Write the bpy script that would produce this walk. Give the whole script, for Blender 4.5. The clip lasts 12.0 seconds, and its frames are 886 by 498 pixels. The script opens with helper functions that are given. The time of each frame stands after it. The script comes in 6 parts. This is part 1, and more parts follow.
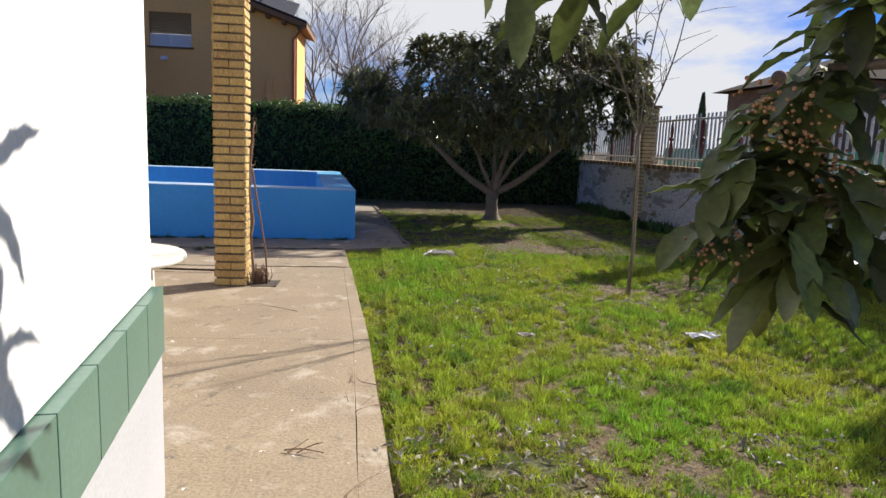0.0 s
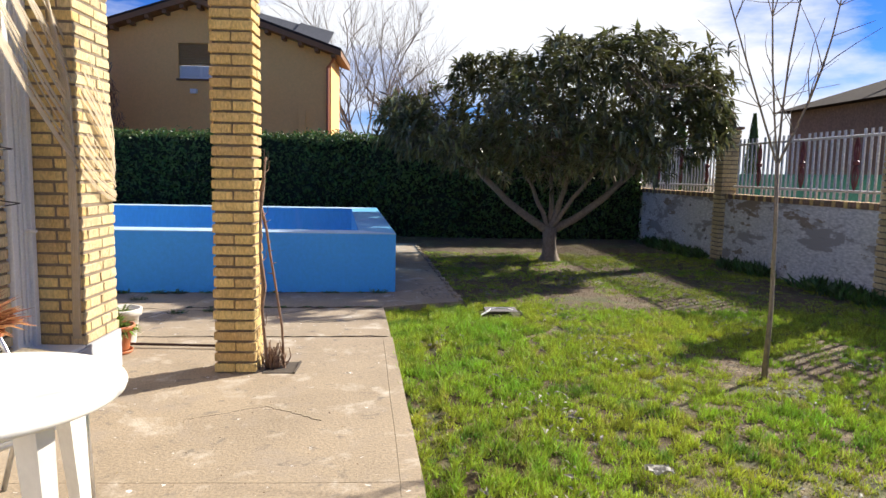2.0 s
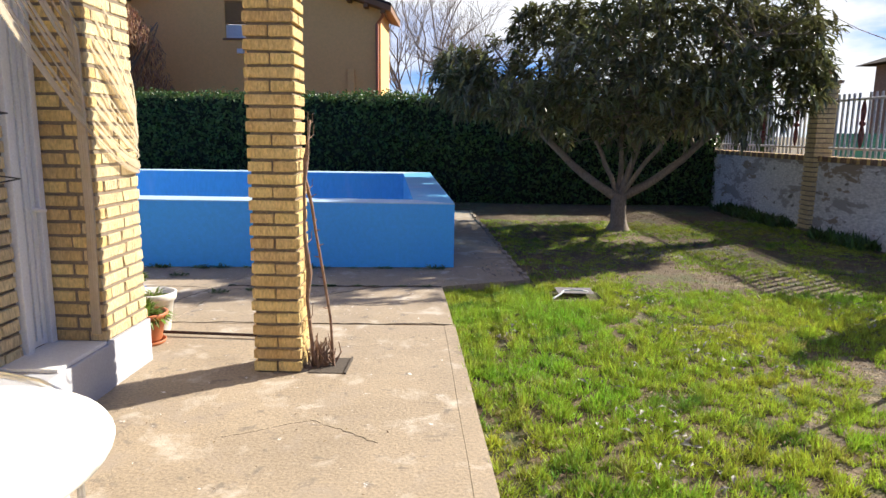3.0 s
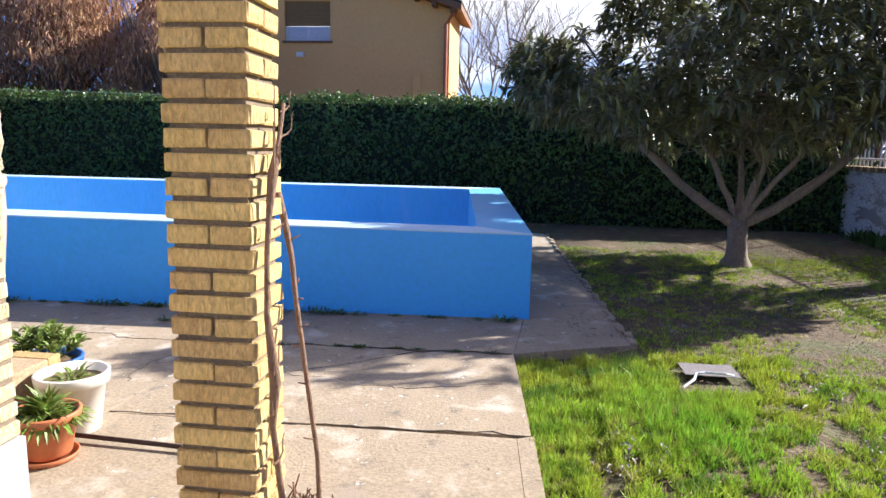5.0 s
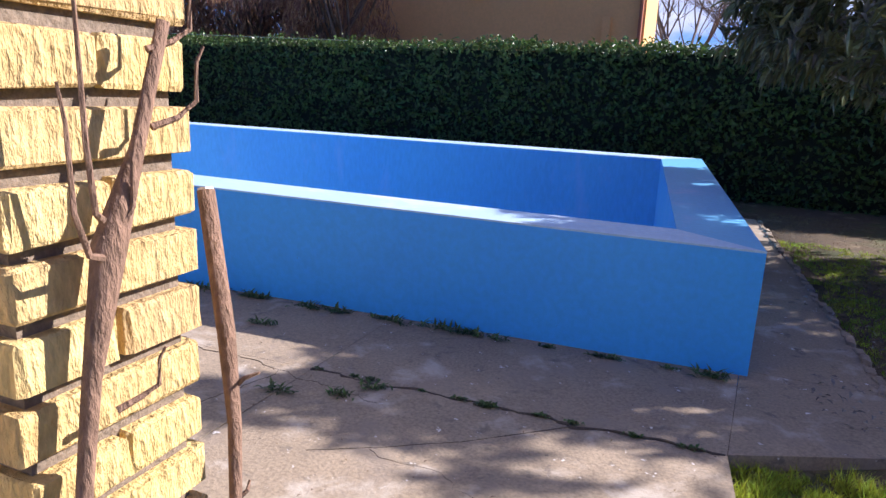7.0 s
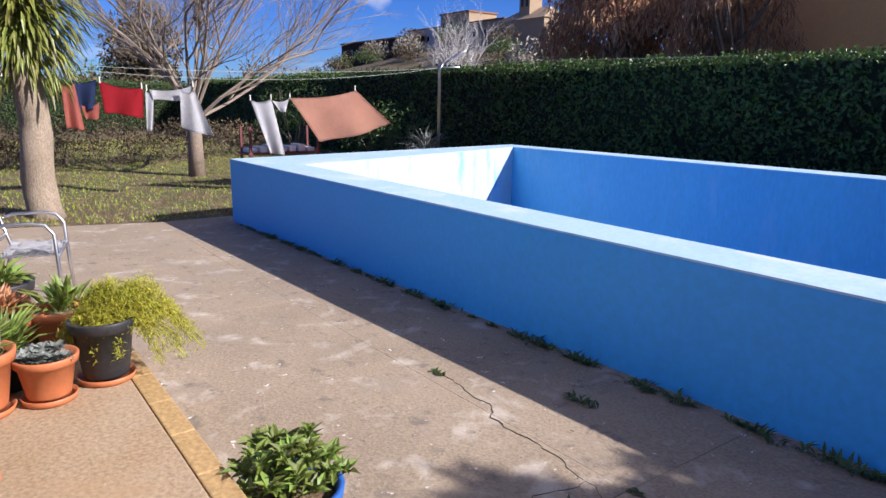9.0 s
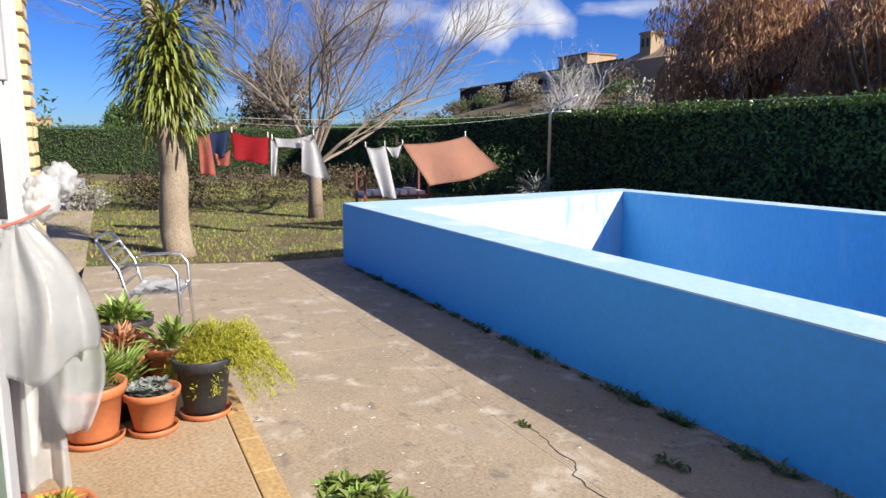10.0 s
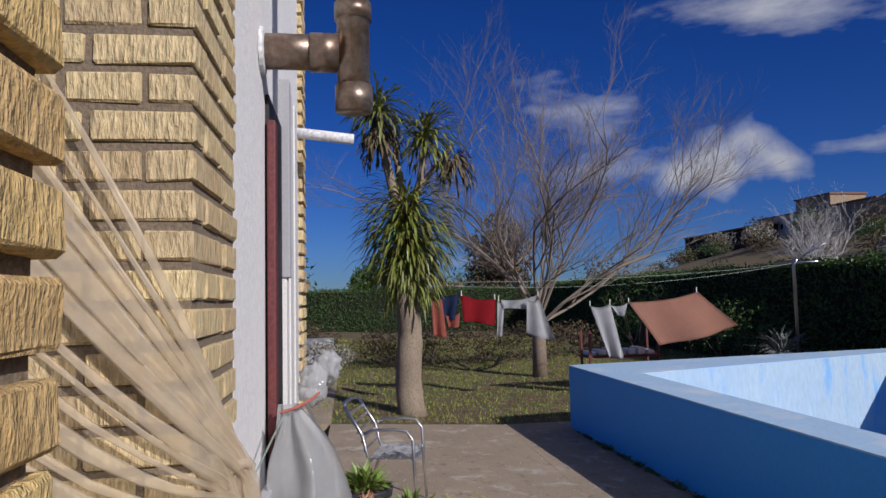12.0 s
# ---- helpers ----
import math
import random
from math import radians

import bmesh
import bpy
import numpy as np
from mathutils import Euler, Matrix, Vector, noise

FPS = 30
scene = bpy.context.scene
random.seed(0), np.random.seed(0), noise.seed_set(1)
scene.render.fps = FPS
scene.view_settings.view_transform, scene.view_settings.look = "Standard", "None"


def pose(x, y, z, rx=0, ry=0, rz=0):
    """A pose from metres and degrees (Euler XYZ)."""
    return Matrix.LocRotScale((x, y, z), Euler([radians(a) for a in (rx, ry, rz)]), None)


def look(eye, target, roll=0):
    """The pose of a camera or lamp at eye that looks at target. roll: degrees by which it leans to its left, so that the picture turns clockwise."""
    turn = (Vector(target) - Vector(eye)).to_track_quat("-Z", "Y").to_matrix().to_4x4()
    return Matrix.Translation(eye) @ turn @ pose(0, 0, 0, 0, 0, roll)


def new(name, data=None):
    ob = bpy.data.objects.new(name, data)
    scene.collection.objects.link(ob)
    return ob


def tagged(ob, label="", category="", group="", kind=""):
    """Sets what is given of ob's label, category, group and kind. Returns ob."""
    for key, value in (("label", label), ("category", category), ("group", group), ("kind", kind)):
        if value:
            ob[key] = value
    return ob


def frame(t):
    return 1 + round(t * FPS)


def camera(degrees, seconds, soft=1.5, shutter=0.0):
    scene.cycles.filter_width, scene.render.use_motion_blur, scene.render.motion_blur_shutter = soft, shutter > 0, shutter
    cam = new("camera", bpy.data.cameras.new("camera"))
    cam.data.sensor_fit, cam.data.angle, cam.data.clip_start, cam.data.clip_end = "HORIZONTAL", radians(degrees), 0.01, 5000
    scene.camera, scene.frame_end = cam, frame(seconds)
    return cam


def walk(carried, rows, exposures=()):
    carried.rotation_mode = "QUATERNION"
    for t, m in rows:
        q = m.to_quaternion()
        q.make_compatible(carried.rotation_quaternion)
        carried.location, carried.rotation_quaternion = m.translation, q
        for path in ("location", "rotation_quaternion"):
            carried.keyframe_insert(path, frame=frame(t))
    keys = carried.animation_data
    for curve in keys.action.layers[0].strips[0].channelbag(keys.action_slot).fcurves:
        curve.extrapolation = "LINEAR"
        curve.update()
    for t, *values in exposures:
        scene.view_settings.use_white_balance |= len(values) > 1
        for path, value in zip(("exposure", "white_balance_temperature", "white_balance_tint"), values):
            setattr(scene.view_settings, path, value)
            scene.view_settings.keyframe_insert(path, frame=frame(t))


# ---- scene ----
cam = camera(66.9, 12.0)
PATH = [
    (0, (1.175, 0.681, 1.379), (1.382, 2.647, 1.074), 2.3),
    (0.5, (1.095, 1.094, 1.423), (1.329, 3.062, 1.159), 1.6),
    (1, (1.127, 1.502, 1.419), (1.314, 3.467, 1.096), 3.3),
    (1.5, (1.079, 1.914, 1.437), (1.273, 3.887, 1.175), 1.6),
    (2, (1.085, 2.3, 1.443), (1.181, 4.285, 1.217), 1.1),
    (2.5, (1.064, 2.656, 1.457), (1.058, 4.634, 1.16), 2.6),
    (3, (0.95, 3.09, 1.465), (0.904, 5.06, 1.123), 0.7),
    (3.2, (0.928, 3.238, 1.47), (0.868, 5.202, 1.099), -0.3),
    (4.8, (0.853, 4.804, 1.411), (0.725, 6.781, 1.135), 1.0),
    (5, (0.862, 4.995, 1.409), (0.613, 6.954, 1.099), 1.2),
    (5.5, (0.814, 5.414, 1.39), (0.465, 7.355, 1.058), 1.8),
    (6, (0.712, 5.853, 1.419), (0.29, 7.767, 1.025), 0.9),
    (6.5, (0.748, 6.174, 1.478), (0.148, 8.041, 1.088), -0.5),
    (6.7, (0.696, 6.346, 1.466), (0.039, 8.187, 1.045), 0.6),
    (8.3, (0.391, 7.197, 1.549), (-0.801, 8.721, 1.043), 4.1),
    (8.5, (0.331, 7.216, 1.541), (-0.984, 8.651, 1.081), 3.3),
    (9, (0.203, 7.435, 1.477), (-1.369, 8.593, 1.047), 0.8),
    (9.5, (0.268, 7.526, 1.513), (-1.455, 8.464, 1.125), 0.9),
    (10, (0.302, 7.544, 1.532), (-1.466, 8.424, 1.218), 0.2),
    (10.5, (0.291, 7.527, 1.543), (-1.546, 8.257, 1.239), -0.6),
    (11, (0.257, 7.496, 1.55), (-1.667, 7.971, 1.28), -1.5),
    (11.5, (0.274, 7.491, 1.603), (-1.693, 7.806, 1.429), -1.9),
    (12, (0.294, 7.488, 1.646), (-1.681, 7.764, 1.793), -1.3),
]
EXPOSURES = [(0.0, 0.78, 6500, 10), (1.0, 0.98, 6500, 10), (3.0, 1.25, 6500, 10), (5.0, 1.48, 6100, 13), (5.75, 1.45, 5900, 18), (6.5, 1.24, 5900, 24), (8.5, 0.94, 6000, 20), (9.0, 0.84, 6000, 20), (10.0, 0.95, 6350, 12), (11.0, 0.45, 6250, 12), (11.5, -0.22, 6350, 14), (12.0, -0.3, 5900, 17)]
walk(cam, [(t, look(eye, target, roll)) for t, eye, target, roll in PATH], EXPOSURES)

# ---- light: low winter sun, half-cloudy sky ----
SUN_AZ = math.atan2(0.57, 0.82)
SUN_EL = radians(30.8)
SUN_DIR = Vector((math.cos(SUN_AZ) * math.cos(SUN_EL), math.sin(SUN_AZ) * math.cos(SUN_EL), math.sin(SUN_EL)))
sun = new("sun", bpy.data.lights.new("sun", "SUN"))
sun.data.energy, sun.data.angle, sun.data.color = 5.0, radians(0.55), (1.0, 0.93, 0.82)
sun.rotation_euler = SUN_DIR.to_track_quat("Z", "Y").to_euler()

world = bpy.data.worlds.new("sky")
scene.world = world
world.use_nodes = True
wn, wl = world.node_tree.nodes, world.node_tree.links
wn.clear()
sky = wn.new("ShaderNodeTexSky")
sky.sky_type, sky.sun_disc = "NISHITA", False
sky.sun_elevation, sky.sun_rotation = SUN_EL, math.pi / 2 - SUN_AZ
sky.air_density, sky.dust_density, sky.ozone_density = 1.0, 0.0, 2.0
coord = wn.new("ShaderNodeTexCoord")
warp = wn.new("ShaderNodeMapping")
warp.inputs["Scale"].default_value = (1.0, 1.0, 3.2)
cloud = wn.new("ShaderNodeTexNoise")
cloud.inputs["Scale"].default_value, cloud.inputs["Detail"].default_value = 2.3, 9.0
cloud.inputs["Roughness"].default_value = 0.56
toward = wn.new("ShaderNodeVectorMath")
toward.operation = "DOT_PRODUCT"
# upward part adds unseen overhead cloud to brighten shaded faces
toward.inputs[1].default_value = (0.42, 0.78, 0.40)
bias = wn.new("ShaderNodeMath")
bias.operation = "MULTIPLY_ADD"
bias.inputs[1].default_value = 0.21
cover = wn.new("ShaderNodeValToRGB")
cover.color_ramp.elements[0].position, cover.color_ramp.elements[1].position = 0.56, 0.70
mix = wn.new("ShaderNodeMixRGB")
mix.inputs["Color2"].default_value = (9.2, 9.4, 9.9, 1)
back = wn.new("ShaderNodeBackground")
back.inputs["Strength"].default_value = 0.05
wout = wn.new("ShaderNodeOutputWorld")
wl.new(coord.outputs["Generated"], warp.inputs["Vector"])
wl.new(warp.outputs["Vector"], cloud.inputs["Vector"])
wl.new(coord.outputs["Generated"], toward.inputs[0])
wl.new(toward.outputs["Value"], bias.inputs[0])
wl.new(cloud.outputs["Fac"], bias.inputs[2])
wl.new(bias.outputs["Value"], cover.inputs["Fac"])
# a bank of cumulus over the town
bank = wn.new("ShaderNodeVectorMath")
bank.operation = "SUBTRACT"
bank.inputs[1].default_value = (-0.80, 0.57, 0.172)
flat = wn.new("ShaderNodeVectorMath")
flat.operation = "MULTIPLY"
flat.inputs[1].default_value = (1.0, 1.0, 4.6)
far = wn.new("ShaderNodeVectorMath")
far.operation = "LENGTH"
near_bank = wn.new("ShaderNodeMapRange")
near_bank.inputs["From Min"].default_value, near_bank.inputs["From Max"].default_value = 0.0, 0.40
near_bank.inputs["To Min"].default_value, near_bank.inputs["To Max"].default_value = 0.17, -0.26
puff = wn.new("ShaderNodeTexNoise")
puff.inputs["Scale"].default_value, puff.inputs["Detail"].default_value = 9.0, 8.0
puffs = wn.new("ShaderNodeMath")
puffs.operation = "ADD"
puff_edge = wn.new("ShaderNodeMapRange")
puff_edge.inputs["From Min"].default_value, puff_edge.inputs["From Max"].default_value = 0.51, 0.70
either = wn.new("ShaderNodeMath")
either.operation = "MAXIMUM"
wl.new(coord.outputs["Generated"], bank.inputs[0])
wl.new(bank.outputs["Vector"], flat.inputs[0])
wl.new(flat.outputs["Vector"], far.inputs[0])
wl.new(far.outputs["Value"], near_bank.inputs["Value"])
wl.new(coord.outputs["Generated"], puff.inputs["Vector"])
wl.new(puff.outputs["Fac"], puffs.inputs[0])
wl.new(near_bank.outputs["Result"], puffs.inputs[1])
wl.new(puffs.outputs["Value"], puff_edge.inputs["Value"])
wl.new(cover.outputs["Color"], either.inputs[0])
wl.new(puff_edge.outputs["Result"], either.inputs[1])
wl.new(either.outputs["Value"], mix.inputs["Fac"])
deep = wn.new("ShaderNodeHueSaturation")
deep.inputs["Saturation"].default_value, deep.inputs["Value"].default_value = 1.3, 0.78
wl.new(sky.outputs["Color"], deep.inputs["Color"])
tint = wn.new("ShaderNodeMixRGB")
tint.blend_type = "MULTIPLY"
tint.inputs["Fac"].default_value, tint.inputs["Color2"].default_value = 1.0, (0.46, 0.78, 1.62, 1)
wl.new(deep.outputs["Color"], tint.inputs["Color1"])
wl.new(tint.outputs["Color"], mix.inputs["Color1"])
wl.new(mix.outputs["Color"], back.inputs["Color"])
wl.new(back.outputs["Background"], wout.inputs["Surface"])


# ---- materials ----
def material(name, color, rough=0.8, metal=0.0, other=None, scale=4.0, fine=60.0, amount=0.5, bump=0.2, spots=None,
             spot_scale=3.0, spot_edge=(0.58, 0.66), per_piece=0.0, island=False, stretch=None, translucent=0.0, alpha=1.0, fine_mix=0.35, relief=0.01):
    """Colour with broad patches, fine grain, optional stains with an edge, and relief."""
    m = bpy.data.materials.new(name)
    m.use_nodes = True
    n, l = m.node_tree.nodes, m.node_tree.links
    b = n["Principled BSDF"]
    b.inputs["Roughness"].default_value, b.inputs["Metallic"].default_value = rough, metal
    mp = n.new("ShaderNodeMapping")
    if stretch:
        mp.inputs["Scale"].default_value = stretch
    geo = n.new("ShaderNodeNewGeometry")
    l.new(geo.outputs["Position"], mp.inputs["Vector"])

    def noise_node(sc, detail=6.0, r=0.6):
        t = n.new("ShaderNodeTexNoise")
        t.inputs["Scale"].default_value, t.inputs["Detail"].default_value, t.inputs["Roughness"].default_value = sc, detail, r
        l.new(mp.outputs["Vector"], t.inputs["Vector"])
        return t

    def blend(fac, a, c, kind="MIX"):
        x = n.new("ShaderNodeMixRGB")
        x.blend_type = kind
        for sock, v in (("Fac", fac), ("Color1", a), ("Color2", c)):
            if hasattr(v, "is_linked"):
                l.new(v, x.inputs[sock])
            elif sock == "Fac":
                x.inputs[sock].default_value = v
            else:
                x.inputs[sock].default_value = (*v, 1)
        return x.outputs["Color"]

    def ramp(v, lo, hi):
        r = n.new("ShaderNodeMapRange")
        r.inputs["From Min"].default_value, r.inputs["From Max"].default_value = lo, hi
        l.new(v, r.inputs["Value"])
        return r.outputs["Result"]

    other = other or tuple(c * 0.75 for c in color)
    broad, grain = noise_node(scale), noise_node(fine, 4.0)
    sc = n.new("ShaderNodeMath")
    sc.operation = "MULTIPLY"
    sc.inputs[1].default_value = amount
    l.new(ramp(broad.outputs["Fac"], 0.32, 0.68), sc.inputs[0])
    col = blend(sc.outputs["Value"], color, other)
    dark = blend(ramp(grain.outputs["Fac"], 0.35, 0.7), tuple(1 - fine_mix for _ in range(3)), (1.0 + fine_mix * 0.3,) * 3)
    col = blend(1.0, col, dark, "MULTIPLY")
    for i, (sp_col, sp_scale, lo, hi) in enumerate(spots or ()):
        sp = noise_node(sp_scale, 8.0, 0.65)
        sp.inputs["Distortion"].default_value = 0.3
        col = blend(ramp(sp.outputs["Fac"], lo, hi), col, sp_col)
    if per_piece:
        rnd = n.new("ShaderNodeNewGeometry").outputs["Random Per Island"] if island else n.new("ShaderNodeObjectInfo").outputs["Random"]
        hv = n.new("ShaderNodeHueSaturation")
        r = n.new("ShaderNodeMapRange")
        r.inputs["To Min"].default_value, r.inputs["To Max"].default_value = 1 - per_piece, 1 + per_piece
        l.new(rnd, r.inputs["Value"])
        l.new(r.outputs["Result"], hv.inputs["Value"])
        r2 = n.new("ShaderNodeMapRange")
        r2.inputs["To Min"].default_value, r2.inputs["To Max"].default_value = 0.5 - per_piece * 0.05, 0.5 + per_piece * 0.05
        l.new(rnd, r2.inputs["Value"])
        l.new(r2.outputs["Result"], hv.inputs["Hue"])
        l.new(col, hv.inputs["Color"])
        col = hv.outputs["Color"]
    l.new(col, b.inputs["Base Color"])
    if bump:
        bp = n.new("ShaderNodeBump")
        bp.inputs["Strength"].default_value, bp.inputs["Distance"].default_value = bump, relief
        l.new(grain.outputs["Fac"], bp.inputs["Height"])
        l.new(bp.outputs["Normal"], b.inputs["Normal"])
    if translucent:
        tr = n.new("ShaderNodeBsdfTranslucent")
        l.new(col, tr.inputs["Color"])
        ms = n.new("ShaderNodeMixShader")
        ms.inputs["Fac"].default_value = translucent
        l.new(b.outputs["BSDF"], ms.inputs[1])
        l.new(tr.outputs["BSDF"], ms.inputs[2])
        l.new(ms.outputs["Shader"], n["Material Output"].inputs["Surface"])
    b.inputs["Alpha"].default_value = alpha
    return m


CONCRETE = material("concrete", (0.39, 0.308, 0.21), 0.92, other=(0.295, 0.232, 0.158), scale=1.3, fine=60, bump=0.4, amount=0.9, fine_mix=0.3,
                    spots=(((0.29, 0.235, 0.175), 2.1, 0.54, 0.68), ((0.46, 0.40, 0.32), 3.1, 0.55, 0.68), ((0.18, 0.15, 0.115), 7.5, 0.58, 0.68), ((0.72, 0.69, 0.64), 15.0, 0.665, 0.68), ((0.12, 0.10, 0.08), 30.0, 0.66, 0.70)))
# grey stone darkened so its colour carries the tree shade over the slab
SHADED_STONE = material("shaded_grey_stone", (0.20, 0.18, 0.18), 0.85, other=(0.14, 0.125, 0.12), scale=7, fine=60, bump=0.3)
JOINT = material("joint_dirt", (0.095, 0.075, 0.055), 0.95)
SOIL = material("soil", (0.155, 0.102, 0.052), 0.95, other=(0.085, 0.065, 0.03), scale=1.5, fine=30, bump=0.8, relief=0.03,
                spots=(((0.085, 0.095, 0.028), 0.9, 0.50, 0.60), ((0.25, 0.19, 0.105), 3.2, 0.56, 0.66), ((0.05, 0.042, 0.028), 16.0, 0.56, 0.64), ((0.30, 0.26, 0.18), 30.0, 0.64, 0.68)))
BRICK = material("yellow_brick", (0.76, 0.55, 0.235), 0.9, other=(0.66, 0.44, 0.155), scale=9, fine=90, bump=0.8, amount=0.8, per_piece=0.13,
                 stretch=(1.0, 1.0, 0.36), fine_mix=0.32, relief=0.022, spots=(((0.46, 0.27, 0.08), 75.0, 0.64, 0.72),))
BRICK_PALE = material("pale_brick", (0.74, 0.585, 0.33), 0.9, other=(0.66, 0.49, 0.25), scale=9, fine=90, bump=0.8, amount=0.8, per_piece=0.12,
                      stretch=(1.0, 1.0, 0.26), fine_mix=0.36, relief=0.022, spots=(((0.42, 0.27, 0.09), 75.0, 0.63, 0.70),))
MORTAR = material("mortar", (0.25, 0.195, 0.135), 0.95, fine=120, bump=0.5)
WHITE = material("white_render", (0.80, 0.79, 0.77), 0.85, other=(0.75, 0.74, 0.72), scale=2, fine=45, bump=0.35, fine_mix=0.1)
WHITE_TRIM = material("white_lacquer", (0.78, 0.77, 0.74), 0.4, other=(0.70, 0.69, 0.66), scale=6, fine=80, bump=0.05, fine_mix=0.12)
GREEN_TILE = material("green_tile", (0.10, 0.185, 0.145), 0.35, other=(0.08, 0.155, 0.12), scale=5, fine=60, bump=0.04, per_piece=0.06, fine_mix=0.15)
GREY_BASE = material("grey_render", (0.42, 0.42, 0.44), 0.85, other=(0.36, 0.36, 0.38), scale=3, fine=70, bump=0.12, fine_mix=0.1)
BLUE = material("pool_blue", (0.040, 0.385, 0.94), 0.5, other=(0.03, 0.35, 0.90), scale=0.8, fine=25, bump=0.08, fine_mix=0.1,
                spots=(((0.05, 0.06, 0.08), 6.0, 0.715, 0.73),))
BLUE_RIM = material("pool_rim_blue", (0.42, 0.60, 0.77), 0.6, other=(0.34, 0.53, 0.74), scale=1.4, fine=30, bump=0.1, fine_mix=0.12,
                    spots=(((0.55, 0.64, 0.72), 2.2, 0.52, 0.68),))
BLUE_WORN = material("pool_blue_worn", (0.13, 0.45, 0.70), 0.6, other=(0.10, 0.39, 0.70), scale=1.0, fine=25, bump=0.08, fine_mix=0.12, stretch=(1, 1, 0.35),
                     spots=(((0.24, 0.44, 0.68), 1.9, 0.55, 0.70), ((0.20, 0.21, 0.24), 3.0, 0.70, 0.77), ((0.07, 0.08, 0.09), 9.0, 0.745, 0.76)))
BLUE_PALE = material("pool_blue_pale", (0.47, 0.60, 0.68), 0.6, other=(0.36, 0.53, 0.68), scale=1.6, fine=25, bump=0.08, fine_mix=0.12, stretch=(1, 1, 0.3),
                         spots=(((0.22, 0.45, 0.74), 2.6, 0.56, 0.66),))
ORANGE = material("ochre_render", (0.86, 0.50, 0.18), 0.9, other=(0.82, 0.46, 0.16), scale=0.6, fine=18, bump=0.15, fine_mix=0.08)
TAN = material("tan_shutter", (0.36, 0.21, 0.075), 0.7)
ROOF = material("dark_roof", (0.055, 0.04, 0.033), 1.0, scale=3, fine=20, bump=0.4)
BROWN = material("brown_timber", (0.26, 0.13, 0.06), 0.8, scale=3, fine=40)
SLATE = material("grey_panel", (0.09, 0.095, 0.11), 0.75, fine=30, bump=0.05)
for matt in (ROOF, SLATE):
    matt.node_tree.nodes["Principled BSDF"].inputs["Specular IOR Level"].default_value = 0.06
BARK = material("bark", (0.20, 0.155, 0.115), 0.95, other=(0.12, 0.09, 0.065), scale=7, fine=55, bump=0.8, stretch=(1, 1, 0.4))
BARK_PALE = material("pale_bark", (0.28, 0.22, 0.165), 0.9, other=(0.19, 0.145, 0.105), scale=6, fine=50, bump=0.5, stretch=(1, 1, 0.4))
BARK_VINE = material("vine_bark", (0.30, 0.185, 0.12), 0.95, other=(0.15, 0.085, 0.05), scale=18, fine=120, bump=0.9, stretch=(1, 1, 0.3))
PALM_BARK = material("palm_bark", (0.33, 0.265, 0.19), 0.95, other=(0.22, 0.17, 0.12), scale=8, fine=60, bump=0.9, stretch=(1, 1, 0.5))
HEDGE = material("hedge_leaf", (0.10, 0.17, 0.035), 0.40, other=(0.04, 0.08, 0.02), scale=1.2, fine=30, bump=0, per_piece=0.45, island=True, translucent=0.22)
# near-black: the deep shade between hedge leaves, put into a colour
HEDGE_SHADE = material("hedge_inner_shade", (0.014, 0.020, 0.009), 1.0)
HEDGE_FAR = material("bright_hedge_leaf", (0.085, 0.15, 0.035), 0.6, scale=1.2, fine=30, bump=0, per_piece=0.4, island=True, translucent=0.3)
LOQUAT = material("loquat_leaf", (0.12, 0.135, 0.045), 0.28, other=(0.25, 0.22, 0.12), scale=1.5, fine=30, bump=0, per_piece=0.5, island=True, translucent=0.22)
LOQUAT_NEAR = material("fresh_loquat_leaf", (0.10, 0.12, 0.035), 0.36, other=(0.055, 0.08, 0.025), scale=6, fine=40, bump=0.1, per_piece=0.5, translucent=0.25)
GRASS = material("grass_blade", (0.26, 0.46, 0.035), 0.6, other=(0.52, 0.51, 0.055), scale=0.9, fine=12, bump=0, per_piece=0.5, island=True, translucent=0.28, amount=0.9,
                 spots=(((0.13, 0.24, 0.03), 2.2, 0.54, 0.64), ((0.42, 0.34, 0.12), 3.4, 0.58, 0.68)))
GRASS_DRY = material("dry_grass", (0.30, 0.24, 0.11), 0.85, scale=0.8, fine=12, bump=0, per_piece=0.35, island=True, translucent=0.2)
PALE_LEAF = material("pale_dead_leaf", (0.26, 0.24, 0.20), 0.7, other=(0.20, 0.17, 0.12), scale=5, bump=0, per_piece=0.5, island=True)
LITTER = material("dead_leaf", (0.23, 0.15, 0.075), 0.85, bump=0, per_piece=0.5, island=True)
PALM_LEAF = material("palm_leaf", (0.25, 0.26, 0.045), 0.45, other=(0.10, 0.13, 0.03), scale=1.5, fine=20, bump=0, per_piece=0.5, island=True, translucent=0.2)
DEAD_LEAF = material("dry_palm_leaf", (0.16, 0.12, 0.06), 0.8, bump=0, per_piece=0.4, island=True)
RUSSET = material("russet_foliage", (0.54, 0.31, 0.18), 0.85, other=(0.32, 0.17, 0.085), scale=0.8, fine=10, bump=0, per_piece=0.5, island=True, translucent=0.25)
TWIG = material("grey_twig", (0.30, 0.245, 0.19), 0.9, bump=0)
SHRUB = material("brown_shrub", (0.15, 0.105, 0.06), 0.9, other=(0.09, 0.085, 0.04), scale=0.9, fine=10, bump=0, per_piece=0.5, island=True)
SILVER = material("silver_foliage", (0.40, 0.38, 0.32), 0.8, bump=0, per_piece=0.4, island=True)
FERN = material("fern_leaf", (0.52, 0.48, 0.05), 0.6, other=(0.28, 0.34, 0.03), scale=6, fine=30, bump=0, per_piece=0.4, island=True, translucent=0.35)
